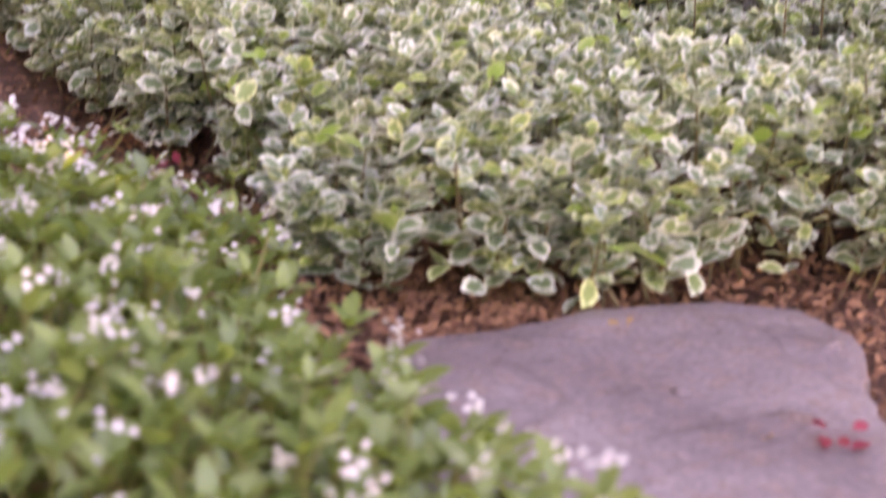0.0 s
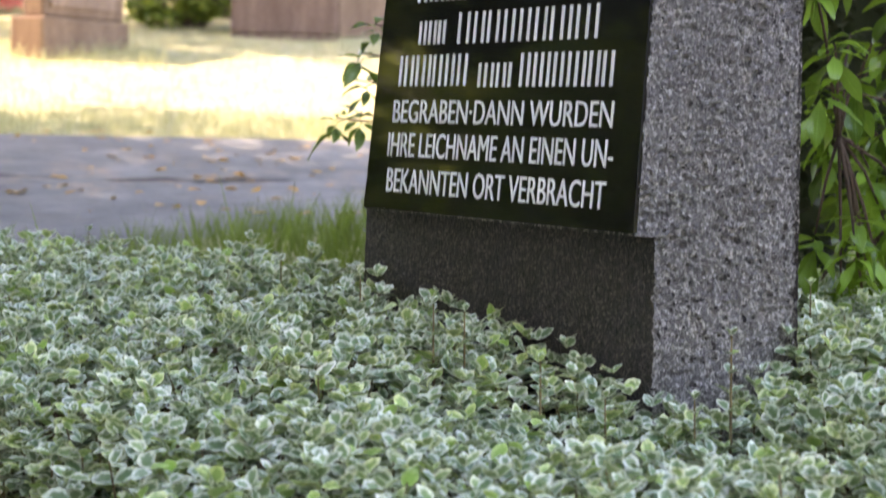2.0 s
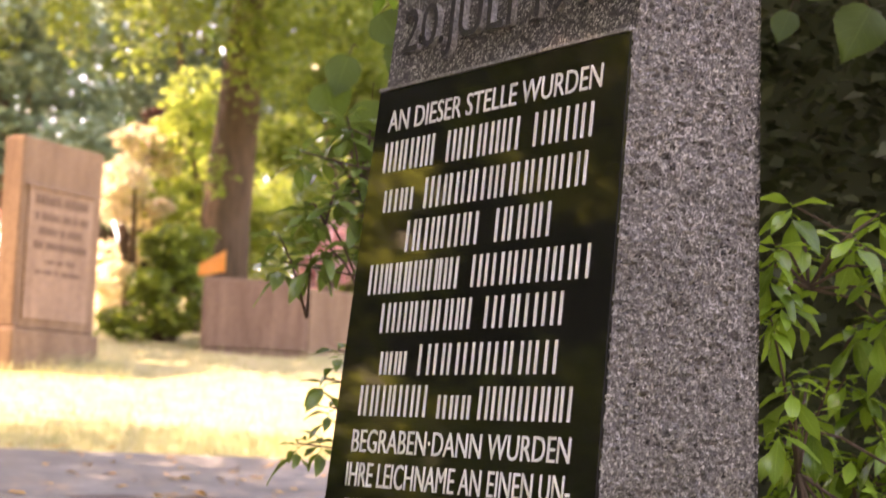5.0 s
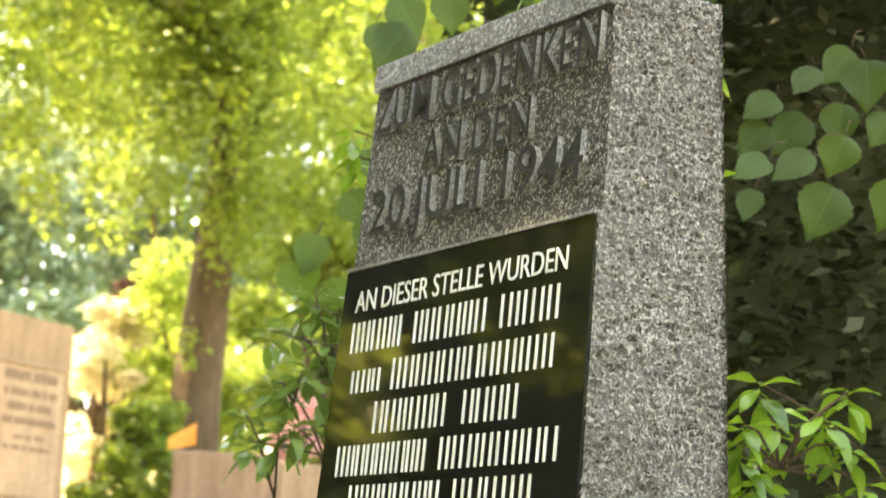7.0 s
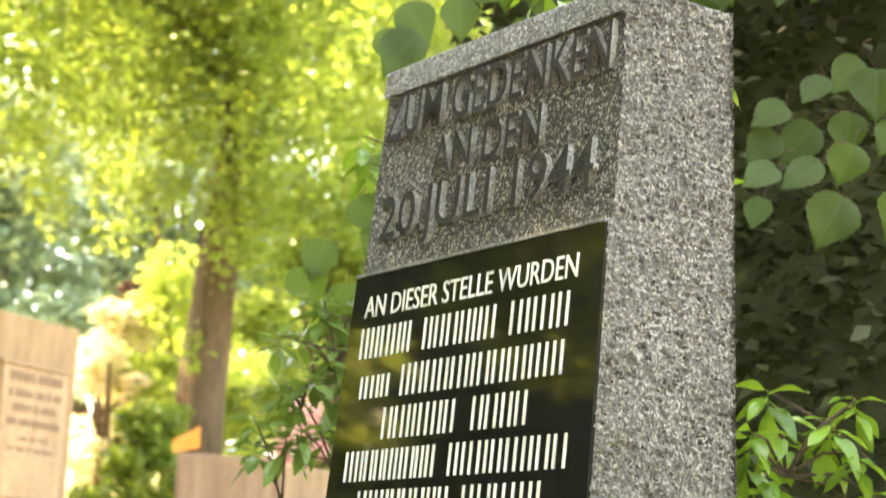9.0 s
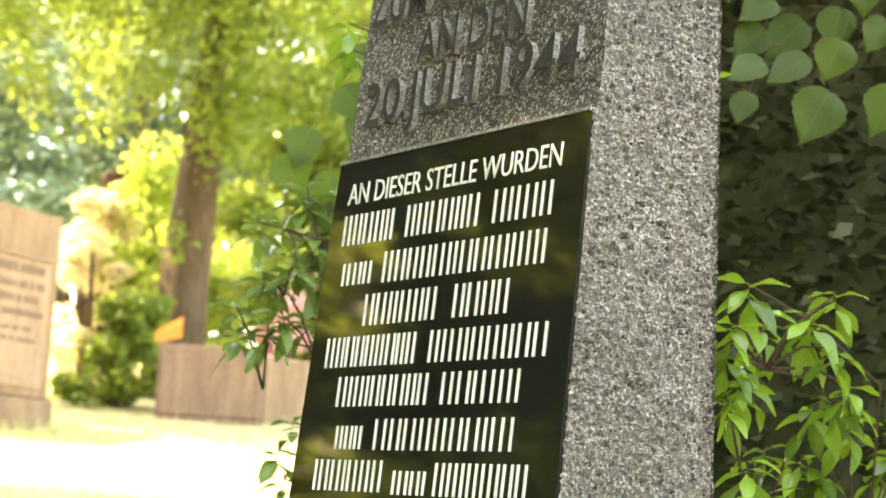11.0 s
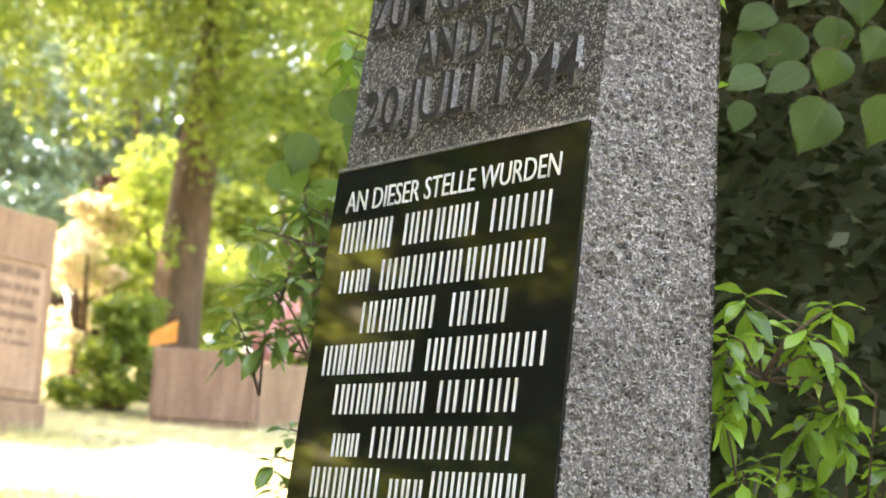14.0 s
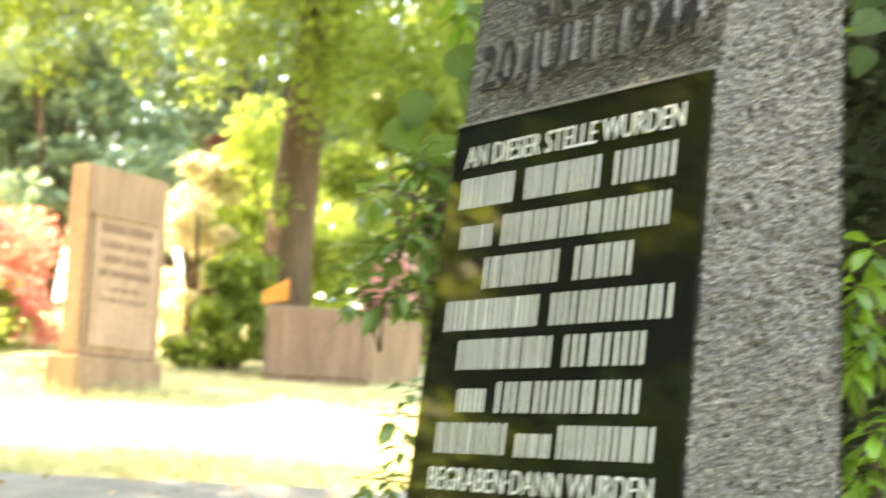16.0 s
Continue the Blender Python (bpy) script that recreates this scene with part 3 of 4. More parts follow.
HEDGE = [(-2.45, -1.0), (-1.6, -0.86), (-0.74, -0.80), (-0.18, -0.82), (0.14, -0.77), (0.33, -0.84), (0.50, -0.80), (0.58, -0.60), (0.60, -0.40), (0.70, -0.1), (0.95, 0.35),
         (0.95, 0.9), (0.1, 1.05), (-0.5, 1.2), (-0.85, 0.9), (-0.85, 0.35), (-1.08, 0.14), (-1.5, 0.0), (-1.95, -0.28), (-2.35, -0.7)]
# single long shoots that stand over the bed: place and height of the tip
SHOOTS = [(0.186, 0.015, 0.33), (0.199, -0.058, 0.25), (-0.204, -0.154, 0.33), (-0.271, -0.165, 0.335), (-0.014, -0.154, 0.28), (-0.099, 0.443, 0.36), (-0.023, 0.443, 0.32), (-1.621, -0.16, 0.36), (-1.509, -0.155, 0.35), (-0.917, -0.077, 0.35), (-0.587, -0.105, 0.35), (0.085, -0.117, 0.24)]


def build_hedge():
    ob = thing("euonymus_groundcover", "low clipped bed of cream-edged variegated euonymus leaves", "groundcover", kind="stuff")
    rng = np.random.default_rng(11)
    # shoots first, then whorled pairs of leaves on each
    n = 9000
    x, y = rng.uniform(-3.1, 1.0, n), rng.uniform(-1.05, 1.25, n)
    keep = inside(HEDGE, x, y) & ~((x > -0.775) & (x < 0.015) & (y > 0.02) & (y < 0.34))
    x, y = x[keep], y[keep]
    d = edge_distance(HEDGE, x, y)
    bumpy = np.array([noise.noise((a * 4, b * 4, 2)) + 0.6 * noise.noise((a * 11, b * 11, 4)) for a, b in zip(x, y)])
    height = 0.085 + 0.12 * np.clip(d / 0.16, 0, 1) ** 0.6 + 0.050 * bumpy + 0.035 * np.clip((y + 0.35) / 0.3, 0, 1) - 0.075 * np.exp(-((x - 0.12) ** 2 + (y + 0.05) ** 2) / 0.09)
    height += (rng.random(len(x)) < 0.03) * rng.uniform(0.01, 0.04, len(x))
    base = rises(x, y)
    lean = rng.normal(0, 0.35, (len(x), 2))
    pos, tip, up, size = [], [], [], []
    for i in range(len(x)):
        for level, m in ((1.0, 4), (0.9, 3), (0.76, 3), (0.6, 2)) + (((0.45, 3), (0.3, 2)) if d[i] < 0.13 else ()):
            a0 = rng.uniform(0, math.tau)
            hz = height[i] * level
            ax, ay = x[i] + lean[i, 0] * hz * 0.5, y[i] + lean[i, 1] * hz * 0.5
            for k in range(m):
                a = a0 + k * math.tau / m + rng.normal(0, 0.3)
                lift = (0.95 if level == 1.0 else 0.38) + rng.normal(0, 0.4)
                pos.append((ax, ay, base[i] + hz))
                tip.append((math.cos(a), math.sin(a), lift))
                up.append((rng.normal(0, 0.5), rng.normal(0, 0.5), 1 + 0.3 * max(0, lift)))
                size.append(rng.uniform(0.020, 0.041) * (0.75 if level == 1.0 else 1.0))
    for sx, sy, sz in SHOOTS:
        z0 = rise(sx, sy)
        for k in range(9):
            z = z0 + (sz - z0) * (1 - 0.085 * k)
            for j in range(3 if k == 0 else 2):
                a = k * 1.57 + j * math.tau / (3 if k == 0 else 2) + rng.normal(0, 0.25)
                pos.append((sx, sy, z))
                tip.append((math.cos(a), math.sin(a), 1.3 if k == 0 else rng.uniform(0.35, 0.9)))
                up.append((-0.6 * math.cos(a), -0.6 * math.sin(a), 1))
                size.append(0.016 + 0.0035 * min(k, 5))
    mesh_part("leaves", scatter("leaves", OVAL, pos, tip, up, size, M["variegated"]), ob, kind="stuff")
    pick = rng.choice(len(x), 1600, replace=False)
    bm = bmesh.new()
    for sx, sy, sz in SHOOTS:
        tube(bm, [(sx + 0.02, sy - 0.01, rise(sx, sy)), (sx + 0.005, sy, sz * 0.6), (sx, sy, sz)], [0.0028, 0.0022, 0.0012], 5)
    for i in pick:
        h = height[i]
        tube(bm, [(x[i] - lean[i, 0] * 0.05, y[i] - lean[i, 1] * 0.05, base[i] - 0.01), (x[i] + lean[i, 0] * h * 0.3, y[i] + lean[i, 1] * h * 0.3, base[i] + h * 0.55), (x[i] + lean[i, 0] * h * 0.5, y[i] + lean[i, 1] * h * 0.5, base[i] + h * 0.93)], [0.0025, 0.002, 0.001], 4)
    part("branchwork", bm, M["twig"], ob, "thin brown twigs", kind="stuff")


build_hedge()

BED = [(-0.25, -1.12), (0.04, -0.96), (0.24, -0.90), (0.38, -0.89), (0.56, -0.93), (0.70, -0.96), (0.84, -0.95), (0.96, -0.94), (1.07, -0.93), (1.18, -1.0), (1.20, -1.2), (1.1, -1.5), (0.3, -1.75), (-0.3, -1.5)]


def build_flower_bed():
    ob = thing("white_flowering_groundcover", "low glossy green groundcover dotted with small white flower heads", "flowering plant")
    rng = np.random.default_rng(5)
    n = 1500
    x, y = rng.uniform(-0.3, 1.2, n), rng.uniform(-1.75, -0.85, n)
    keep = inside(BED, x, y)
    x, y = x[keep], y[keep]
    d = edge_distance(BED, x, y)
    height = 0.06 + 0.08 * np.clip(d / 0.2, 0, 1) + rng.normal(0, 0.018, len(x))
    base = rises(x, y)
    pos, tip, up, size = [], [], [], []
    bm = bmesh.new()
    heads = []
    for i in range(len(x)):
        lx, ly = rng.normal(0, 0.35, 2)
        h = height[i]
        top = Vector((x[i] + lx * h, y[i] + ly * h, base[i] + h))
        foot = Vector((x[i], y[i], base[i] - 0.01))
        tube(bm, [foot, foot.lerp(top, 0.6) + Vector((0, 0, 0.01)), top], [0.0018, 0.0015, 0.001], 4)
        for level, m in ((1.0, 4), (0.75, 3), (0.5, 3)):
            a0 = rng.uniform(0, math.tau)
            p = foot.lerp(top, level)
            for k in range(m):
                a = a0 + k * math.tau / m + rng.normal(0, 0.4)
                pos.append(p)
                tip.append((math.cos(a), math.sin(a), (0.8 if level == 1 else 0.3) + rng.normal(0, 0.35)))
                up.append((rng.normal(0, 0.3), rng.normal(0, 0.3), 1))
                size.append(rng.uniform(0.020, 0.040))
        if rng.random() < 0.42:
            heads.append(top + Vector((0, 0, 0.022)))
    mesh_part("leaves", scatter("leaves", OVAL, pos, tip, up, size, M["ground_leaf"], np.full(len(pos), 0.62)), ob, kind="stuff")
    part("stemwork", bm, M["stem"], ob, "thin yellow-green stems", kind="stuff")
    # a flower head: small cupped white petals in a loose cluster, in three shapes
    shapes = []
    for v in range(3):
        r = np.random.default_rng(v)
        pp, tt, uu, ss = [], [], [], []
        for k in range(5 + v):
            c = r.normal(0, 0.0075, 3) + (0, 0, 0.004)
            for j in range(4):
                a = j * math.tau / 4 + r.uniform(0, 1)
                pp.append(c)
                tt.append((math.cos(a), math.sin(a), 0.7))
                uu.append((-math.cos(a), -math.sin(a), 0.9))
                ss.append(r.uniform(0.0045, 0.0065))
        shapes.append(scatter("flower_head", SMALL, pp, tt, uu, ss, M["petal"], np.full(len(pp), 1.3)))
    for i, p in enumerate(heads[:300]):
        mesh_part("flower_head", shapes[i % 3], ob, basis=pose(p.x, p.y, p.z, rng.normal(0, 25), rng.normal(0, 25), rng.uniform(0, 360)))


build_flower_bed()


def build_litter():
    rng = np.random.default_rng(8)
    n = 26000
    x, y = rng.normal(-0.2, 0.75, n), rng.normal(-0.4, 0.42, n)
    # thickest in the open strip between the bed and the slab
    x[9000:], y[9000:] = rng.normal(0.45, 0.42, n - 9000), rng.normal(-0.66, 0.24, n - 9000)
    tip, up = turned(rng, n, 0.05, 0.35)
    ob = new("bark_mulch", scatter("bark_mulch", CHIP, np.stack([x, y, rises(x, y) + 0.012 + rng.uniform(0, 0.008, n)], 1), tip, up, rng.uniform(0.006, 0.014, n), M["chips"]))
    tagged(ob, "reddish brown bark chips and dry litter on soil", "mulch", kind="stuff")
    for place, count, key, name, label in (((0.97, -0.650, 0.042), 6, "red_petal", "fallen_petal", "crumpled dark red fallen petals on the slab"), ((0.665, -0.64, 0.040), 3, "amber_leaf", "fallen_leaf", "small amber fallen leaf on the slab"), ((0.945, -0.70, 0.041), 1, "amber_leaf", "fallen_leaf", "tiny amber leaf scrap on the slab"), ((-0.02, -0.83, 0.06), 4, "red_petal", "fallen_petal", "dark red fallen petals on the soil")):
        c = rng.normal(0, 0.010, (count, 3)) * (1, 1, 0.2)
        t, u = turned(rng, count, 0.2, 0.5)
        me = scatter(name, OVAL, c, t, u, rng.uniform(0.014, 0.026, count) * (0.6 if key == "amber_leaf" else 0.8), M[key])
        ob = new(name, me)
        ob.location = place
        tagged(ob, label, "fallen leaf", "fallen petals and leaves")
    # scraps on the path
    n = 260
    s, w = rng.uniform(5.7, 7.8, n), rng.uniform(-1.6, 1.8, n)
    q = np.array([at(a, b) for a, b in zip(s, w)])
    t, u = turned(rng, n, 0.1, 0.25)
    t[:, 2] *= 0.2
    ob = new("path_litter", scatter("path_litter", OVAL, np.column_stack([q, rises(q[:, 0], q[:, 1]) + 0.040]), t, u, rng.uniform(0.02, 0.06, n), M["amber_leaf"]))
    tagged(ob, "dry amber leaves scattered over the path", "litter", kind="stuff")


build_litter()


def build_grass():
    rng = np.random.default_rng(3)
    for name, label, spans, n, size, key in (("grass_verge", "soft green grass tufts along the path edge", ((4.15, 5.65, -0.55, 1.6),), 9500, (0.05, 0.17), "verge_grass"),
                                              ("lawn", "short lawn before the graves, full sun put into its pale colour", ((7.85, 8.6, -2.2, 2.5), (8.4, 12.5, -2.6, 3.0)), 26000, (0.03, 0.09), "sunlit_grass")):
        xy = []
        for a, b, c, d in spans:
            k = n // len(spans)
            s, w = rng.uniform(a, b, k), rng.uniform(c, d, k)
            if name == "grass_verge":
                keep = np.array([noise.noise((p * 2.2, q * 2.2, 7)) for p, q in zip(s, w)]) > -0.25
                keep &= s < 5.0 + 0.75 * np.clip((w + 0.5) / 0.75, 0, 1) + rng.normal(0, 0.08, k)
                s, w = s[keep], w[keep]
            xy += [at(p, q) for p, q in zip(s, w)]
        xy = np.array(xy)
        m = len(xy)
        a = rng.uniform(0, math.tau, m)
        tip = np.stack([0.35 * np.cos(a), 0.35 * np.sin(a), np.ones(m)], 1)
        up = np.stack([np.cos(a + 1.2), np.sin(a + 1.2), np.full(m, 0.3)], 1)
        tall = rng.uniform(*size, m)
        if name == "grass_verge":
            across = np.array([(p - 2.0) * 0.447 + (q + 1.63) * 0.895 for p, q in xy])
            tall *= 0.6 + 0.4 * np.clip((across + 0.4) / 0.9, 0, 1)
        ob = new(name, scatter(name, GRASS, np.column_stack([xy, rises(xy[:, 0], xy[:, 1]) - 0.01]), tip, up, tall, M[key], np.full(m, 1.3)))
        tagged(ob, label, "grass", kind="stuff")
    m = 900
    xy = np.array([at(rng.uniform(10.4, 11.2), rng.uniform(-1.7, -0.4)) for _ in range(m)])
    a = rng.uniform(0, math.tau, m)
    ob = new("grave_grass", scatter("grave_grass", GRASS, np.column_stack([xy, rises(xy[:, 0], xy[:, 1])]), np.stack([0.3 * np.cos(a), 0.3 * np.sin(a), np.ones(m)], 1), np.stack([np.cos(a + 1.3), np.sin(a + 1.3), np.full(m, 0.2)], 1), rng.uniform(0.03, 0.12, m), M["sunlit_grass"], np.full(m, 1.2)))
    tagged(ob, "taller grass round the gravestone, full sun put into its pale colour", "grass", kind="stuff")
    # a few tall blades that stick out of the beds
    m = 46
    xy = np.array([(rng.uniform(0.75, 1.05), rng.uniform(-1.25, -1.05)) for _ in range(5)] + [at(rng.uniform(3.9, 4.6), rng.uniform(-0.9, 0.3)) for _ in range(m - 5)])
    a = rng.uniform(0, math.tau, m)
    ob = new("tall_grass", scatter("tall_grass", GRASS, np.column_stack([xy, rises(xy[:, 0], xy[:, 1])]), np.stack([0.25 * np.cos(a), 0.25 * np.sin(a), np.ones(m)], 1), np.stack([np.cos(a + 1.3), np.sin(a + 1.3), np.full(m, 0.2)], 1), np.concatenate([rng.uniform(0.13, 0.18, 5), rng.uniform(0.17, 0.30, m - 5)]), M["grass"], np.full(m, 0.55)))
    tagged(ob, "single tall grass blades growing out of the beds", "grass", kind="stuff")


build_grass()


# ---- shrubs beside the stone ----
def spear_width(q, wide):
    """Half the width of a leaf on a narrow foot, widest past the middle, with a sharp tip."""
    return wide * max(0.03, math.sin(math.pi * min(1, q ** 1.25)) ** 0.85) * (1 if q < 0.6 else 1 - 0.25 * (q - 0.6))


def heart_width(q, wide):
    """Half the width of a broad rounded leaf with a drawn-out tip and a toothed edge."""
    if q < 0.38:
        h = math.sqrt(max(0.0, 1 - (1 - min(1, (q + 0.02) / 0.40)) ** 2.0))
    else:
        u = (q - 0.38) / 0.625
        h = max(0.0, (1 - u) ** 1.5 * (1 + 1.2 * u))
    return wide * h * (1 + 0.075 * (round(q * 15) % 2))


def shrub(name, label, foot, tips, shape, sizes, key, seed, per=9, droop=0.15, group=""):
    """A shrub: a forked stem to every tip, and a whorl of single leaves round it."""
    rng = random.Random(seed)
    ob = thing(name, label, "shrub", foot, group)
    meshes = []
    for v in range(4):
        b = (blade(lambda q: spear_width(q, 0.160 + 0.014 * v), 10, 0.22 + 0.07 * v, 0.10 + 0.11 * v, (-1, -0.5, 0, 0.5, 1), 0.018 + 0.008 * v) if shape == "lance"
             else blade(lambda q: heart_width(q, 0.39 + 0.03 * v), 15, 0.10 + 0.07 * v, 0.04 + 0.07 * v, (-1, -0.6, -0.25, 0, 0.25, 0.6, 1), 0.022 + 0.012 * v))
        me = scatter("leaf", b, [(0, 0, 0)], [(0, 1, 0)], [(0, 0, 1)], [1.0], M[key])
        meshes.append(me)
    foot = Vector(foot)
    far = [Vector(p[:3]) - foot for p in tips]
    mains = far[::max(1, len(far) // 5)] if shape == "lance" else far[-40::13]
    for q in mains:
        bm = bmesh.new()
        mid = Vector((q.x * 0.12 + rng.uniform(-0.05, 0.05), q.y * 0.12 + rng.uniform(-0.05, 0.05), q.z * 0.85))
        tube(bm, [Vector((q.x * 0.05, q.y * 0.05, -0.03)), mid * 0.55, mid, q.lerp(mid, 0.45) + Vector((0, 0, 0.02)), q], [0.005, 0.004, 0.0035, 0.003, 0.002], 6)
        part("stem", bm, M["bark"], ob, "woody stem", smooth=True)
    bm = bmesh.new()
    for p, given in zip(far, tips):
        near = min(mains, key=lambda q: (q - p).length)
        if near is not p:
            root = near * 0.85 if shape == "lance" else p + Vector((rng.uniform(-0.12, 0.02), rng.uniform(0.02, 0.12), 0.05))
            tube(bm, [root, root.lerp(p, 0.55) + Vector((0, 0, 0.02)), p], [0.0035, 0.003, 0.002] if shape == "lance" else [0.0016, 0.0014, 0.0011], 5)
        if shape == "lance":
            a0 = rng.uniform(0, 360)
            for k in range(per):
                a = a0 + k * 137.5 + rng.uniform(-15, 15)
                back = 0.035 * (k / per)
                lift = 46 - 78 * k / per - 60 * droop + rng.uniform(-14, 14)
                s = rng.uniform(*sizes) * (0.75 + 0.35 * k / per)
                m = Matrix.Translation(p - Vector((0, 0, back))) @ pose(0, 0, 0, lift, rng.uniform(-25, 25), a) @ Matrix.Scale(s, 4)
                mesh_part("leaf", meshes[rng.randrange(4)], ob, basis=m)
        else:
            # leaves hang flat towards the open side of the shrub
            turn, s = radians(given[3]), given[4]
            tip = (Vector((0.56, 0.82, 0)) * math.cos(turn) + Vector((0.16, -0.11, 0.98)) * math.sin(turn) + Vector((0.82, -0.56, 0)) * rng.uniform(0.0, 0.45)).normalized()
            face = Vector((0.8 + rng.uniform(-0.35, 0.35), -0.56 + rng.uniform(-0.35, 0.35), 0.35))
            side = tip.cross(face).normalized()
            m = Matrix.Translation(p) @ Matrix((side, tip, side.cross(tip))).transposed().to_4x4() @ Matrix.Scale(s, 4)
            mesh_part("leaf", meshes[rng.randrange(4)], ob, basis=m)
    part("branchwork", bm, M["bark"], ob, "thin woody twigs", smooth=True, kind="stuff")
    return ob


def build_shrubs():
    rng = random.Random(21)
    tips = [(-0.33, 0.70, 1.08), (-0.31, 0.64, 1.00), (-0.30, 0.83, 1.04), (-0.34, 0.94, 1.09), (-0.31, 0.66, 0.91), (-0.46, 0.87, 1.02), (-0.48, 1.03, 0.89), (-0.30, 0.68, 0.76), (-0.35, 0.79, 0.71),
            (-0.33, 0.97, 0.92), (-0.34, 0.82, 0.54), (-0.28, 0.73, 0.46), (-0.26, 0.85, 0.48), (-0.25, 0.70, 0.40), (-0.36, 0.71, 0.42), (-0.35, 0.98, 0.56), (-0.56, 0.94, 0.60), (-0.61, 0.95, 0.66),
            (-0.54, 1.05, 0.63), (-0.51, 1.09, 0.76), (-0.42, 1.04, 0.68), (-0.30, 0.72, 0.31), (-0.26, 0.78, 0.34), (-0.28, 0.92, 0.35), (-0.40, 0.75, 0.30), (-0.27, 0.76, 0.24), (-0.30, 0.91, 0.23)]
    tips += [(x + rng.uniform(-0.06, 0.03), y + rng.uniform(-0.03, 0.12), z + rng.uniform(-0.10, -0.02)) for x, y, z in tips if z > 0.35]
    tips += [(-0.72 + 0.42 * rng.random(), 1.02 + 0.3 * rng.random(), 0.25 + 0.62 * rng.random()) for _ in range(38)]
    shrub("pieris_shrub", "bright glossy green shrub with whorled pointed leaves", (-0.42, 1.1, 0.10), tips, "lance", (0.068, 0.098), "glossy_leaf", 2, 8, 0.5)
    tips = [(-1.46, 0.32, 1.25), (-1.44, 0.42, 1.34), (-1.38, 0.37, 1.16), (-1.51, 0.30, 1.07), (-1.43, 0.34, 1.02), (-1.39, 0.42, 1.23), (-1.42, 0.43, 1.05), (-1.45, 0.49, 1.33), (-1.52, 0.41, 1.27), (-1.49, 0.40, 1.13), (-1.39, 0.44, 1.14)]
    tips += [(x + rng.uniform(-0.02, 0.10), y + rng.uniform(0.0, 0.16), z + rng.uniform(-0.07, 0.07)) for x, y, z in tips for _ in range(2)]
    shrub("pieris_shrub", "dark glossy shrub with pointed leaves behind the stone", (-1.05, 0.55, 0.16), tips, "lance", (0.060, 0.092), "dark_glossy_leaf", 6, 10, 0.2)
    tips = [(-1.31, 0.35, 0.81), (-1.33, 0.33, 0.75), (-1.36, 0.29, 0.61), (-1.33, 0.33, 0.62), (-1.32, 0.34, 0.69), (-1.26, 0.40, 0.72), (-1.24, 0.42, 0.60)]
    shrub("pieris_shrub", "small dark glossy side shoot beside the stone", (-1.0, 0.45, 0.16), tips, "lance", (0.052, 0.076), "dark_glossy_leaf", 7, 7, 0.2)
    sprigs = [(-0.63, 0.39, 1.87), (-0.34, 0.55, 1.67), (-0.38, 0.59, 1.45), (-1.23, 0.37, 1.67), (-1.25, 0.40, 1.62), (-0.67, 0.50, 1.86)]
    shrub("pieris_shrub", "tall thin shrub with light green leaf tufts behind the stone", (-0.8, 0.75, 0.15), sprigs, "lance", (0.07, 0.10), "glossy_leaf", 12, 7, 0.45)
    # single broad leaves: place, the way the tip hangs in degrees, length
    leaves = [(-0.40, 1.00, 1.61, -109, 0.09), (-0.41, 0.92, 1.56, -146, 0.10), (-0.50, 0.89, 1.56, -151, 0.09), (-0.46, 1.06, 1.70, -99, 0.09), (-0.42, 1.09, 1.79, -94, 0.11), (-0.50, 1.13, 1.84, -127, 0.10), (-0.55, 1.08, 1.80, -130, 0.09),
              (-0.73, 1.12, 1.72, -135, 0.10), (-0.71, 1.13, 1.78, -149, 0.10), (-0.68, 1.19, 1.74, -135, 0.12), (-0.41, 1.15, 1.68, -127, 0.08), (-0.41, 0.67, 1.98, -93, 0.10), (-0.66, 1.07, 2.07, -102, 0.10), (-0.60, 1.15, 2.10, -111, 0.11),
              (-0.40, 0.97, 1.50, -116, 0.12), (-0.36, 1.11, 1.53, -105, 0.11), (-0.73, 1.08, 1.57, -111, 0.08), (-0.59, 0.40, 1.96, -91, 0.10), (-0.64, 0.83, 2.09, -113, 0.12)]
    high = [(-1.08, 0.85, 2.16), (-1.14, 0.80, 2.20), (-1.20, 0.74, 2.12), (-1.28, 0.64, 2.06), (-1.36, 0.55, 2.05), (-1.33, 0.56, 1.97), (-1.40, 0.52, 1.99), (-1.22, 0.70, 2.22), (-1.02, 0.92, 2.24), (-1.48, 0.52, 1.60), (-1.53, 0.47, 1.50), (-1.58, 0.44, 1.44), (-1.46, 0.54, 1.70), (-1.50, 0.52, 1.40), (-1.42, 0.58, 1.54)]
    high += [(-1.0 - 0.4 * rng.random(), 0.72 + 0.4 * rng.random(), 1.98 + 0.35 * rng.random()) for _ in range(34)]
    high += [(-0.55 - 0.5 * rng.random(), 0.85 + 0.5 * rng.random(), 2.10 + 0.45 * rng.random()) for _ in range(34)]
    # the crown goes on over the bed's corner and keeps the leaves below it in shade
    high += [(-0.9 + 1.7 * rng.random(), 0.75 + 1.15 * rng.random(), 2.32 + 0.5 * rng.random()) for _ in range(190)]
    leaves += [(x, y, z, -90 + rng.uniform(-50, 35), rng.uniform(0.10, 0.14)) for x, y, z in high]
    shrub("heart_leaved_shrub", "tall shrub with large dull green heart-shaped toothed leaves", (-1.3, 0.95, 0.12), leaves, "heart", (0.1, 0.1), "heart_leaf", 9)


build_shrubs()


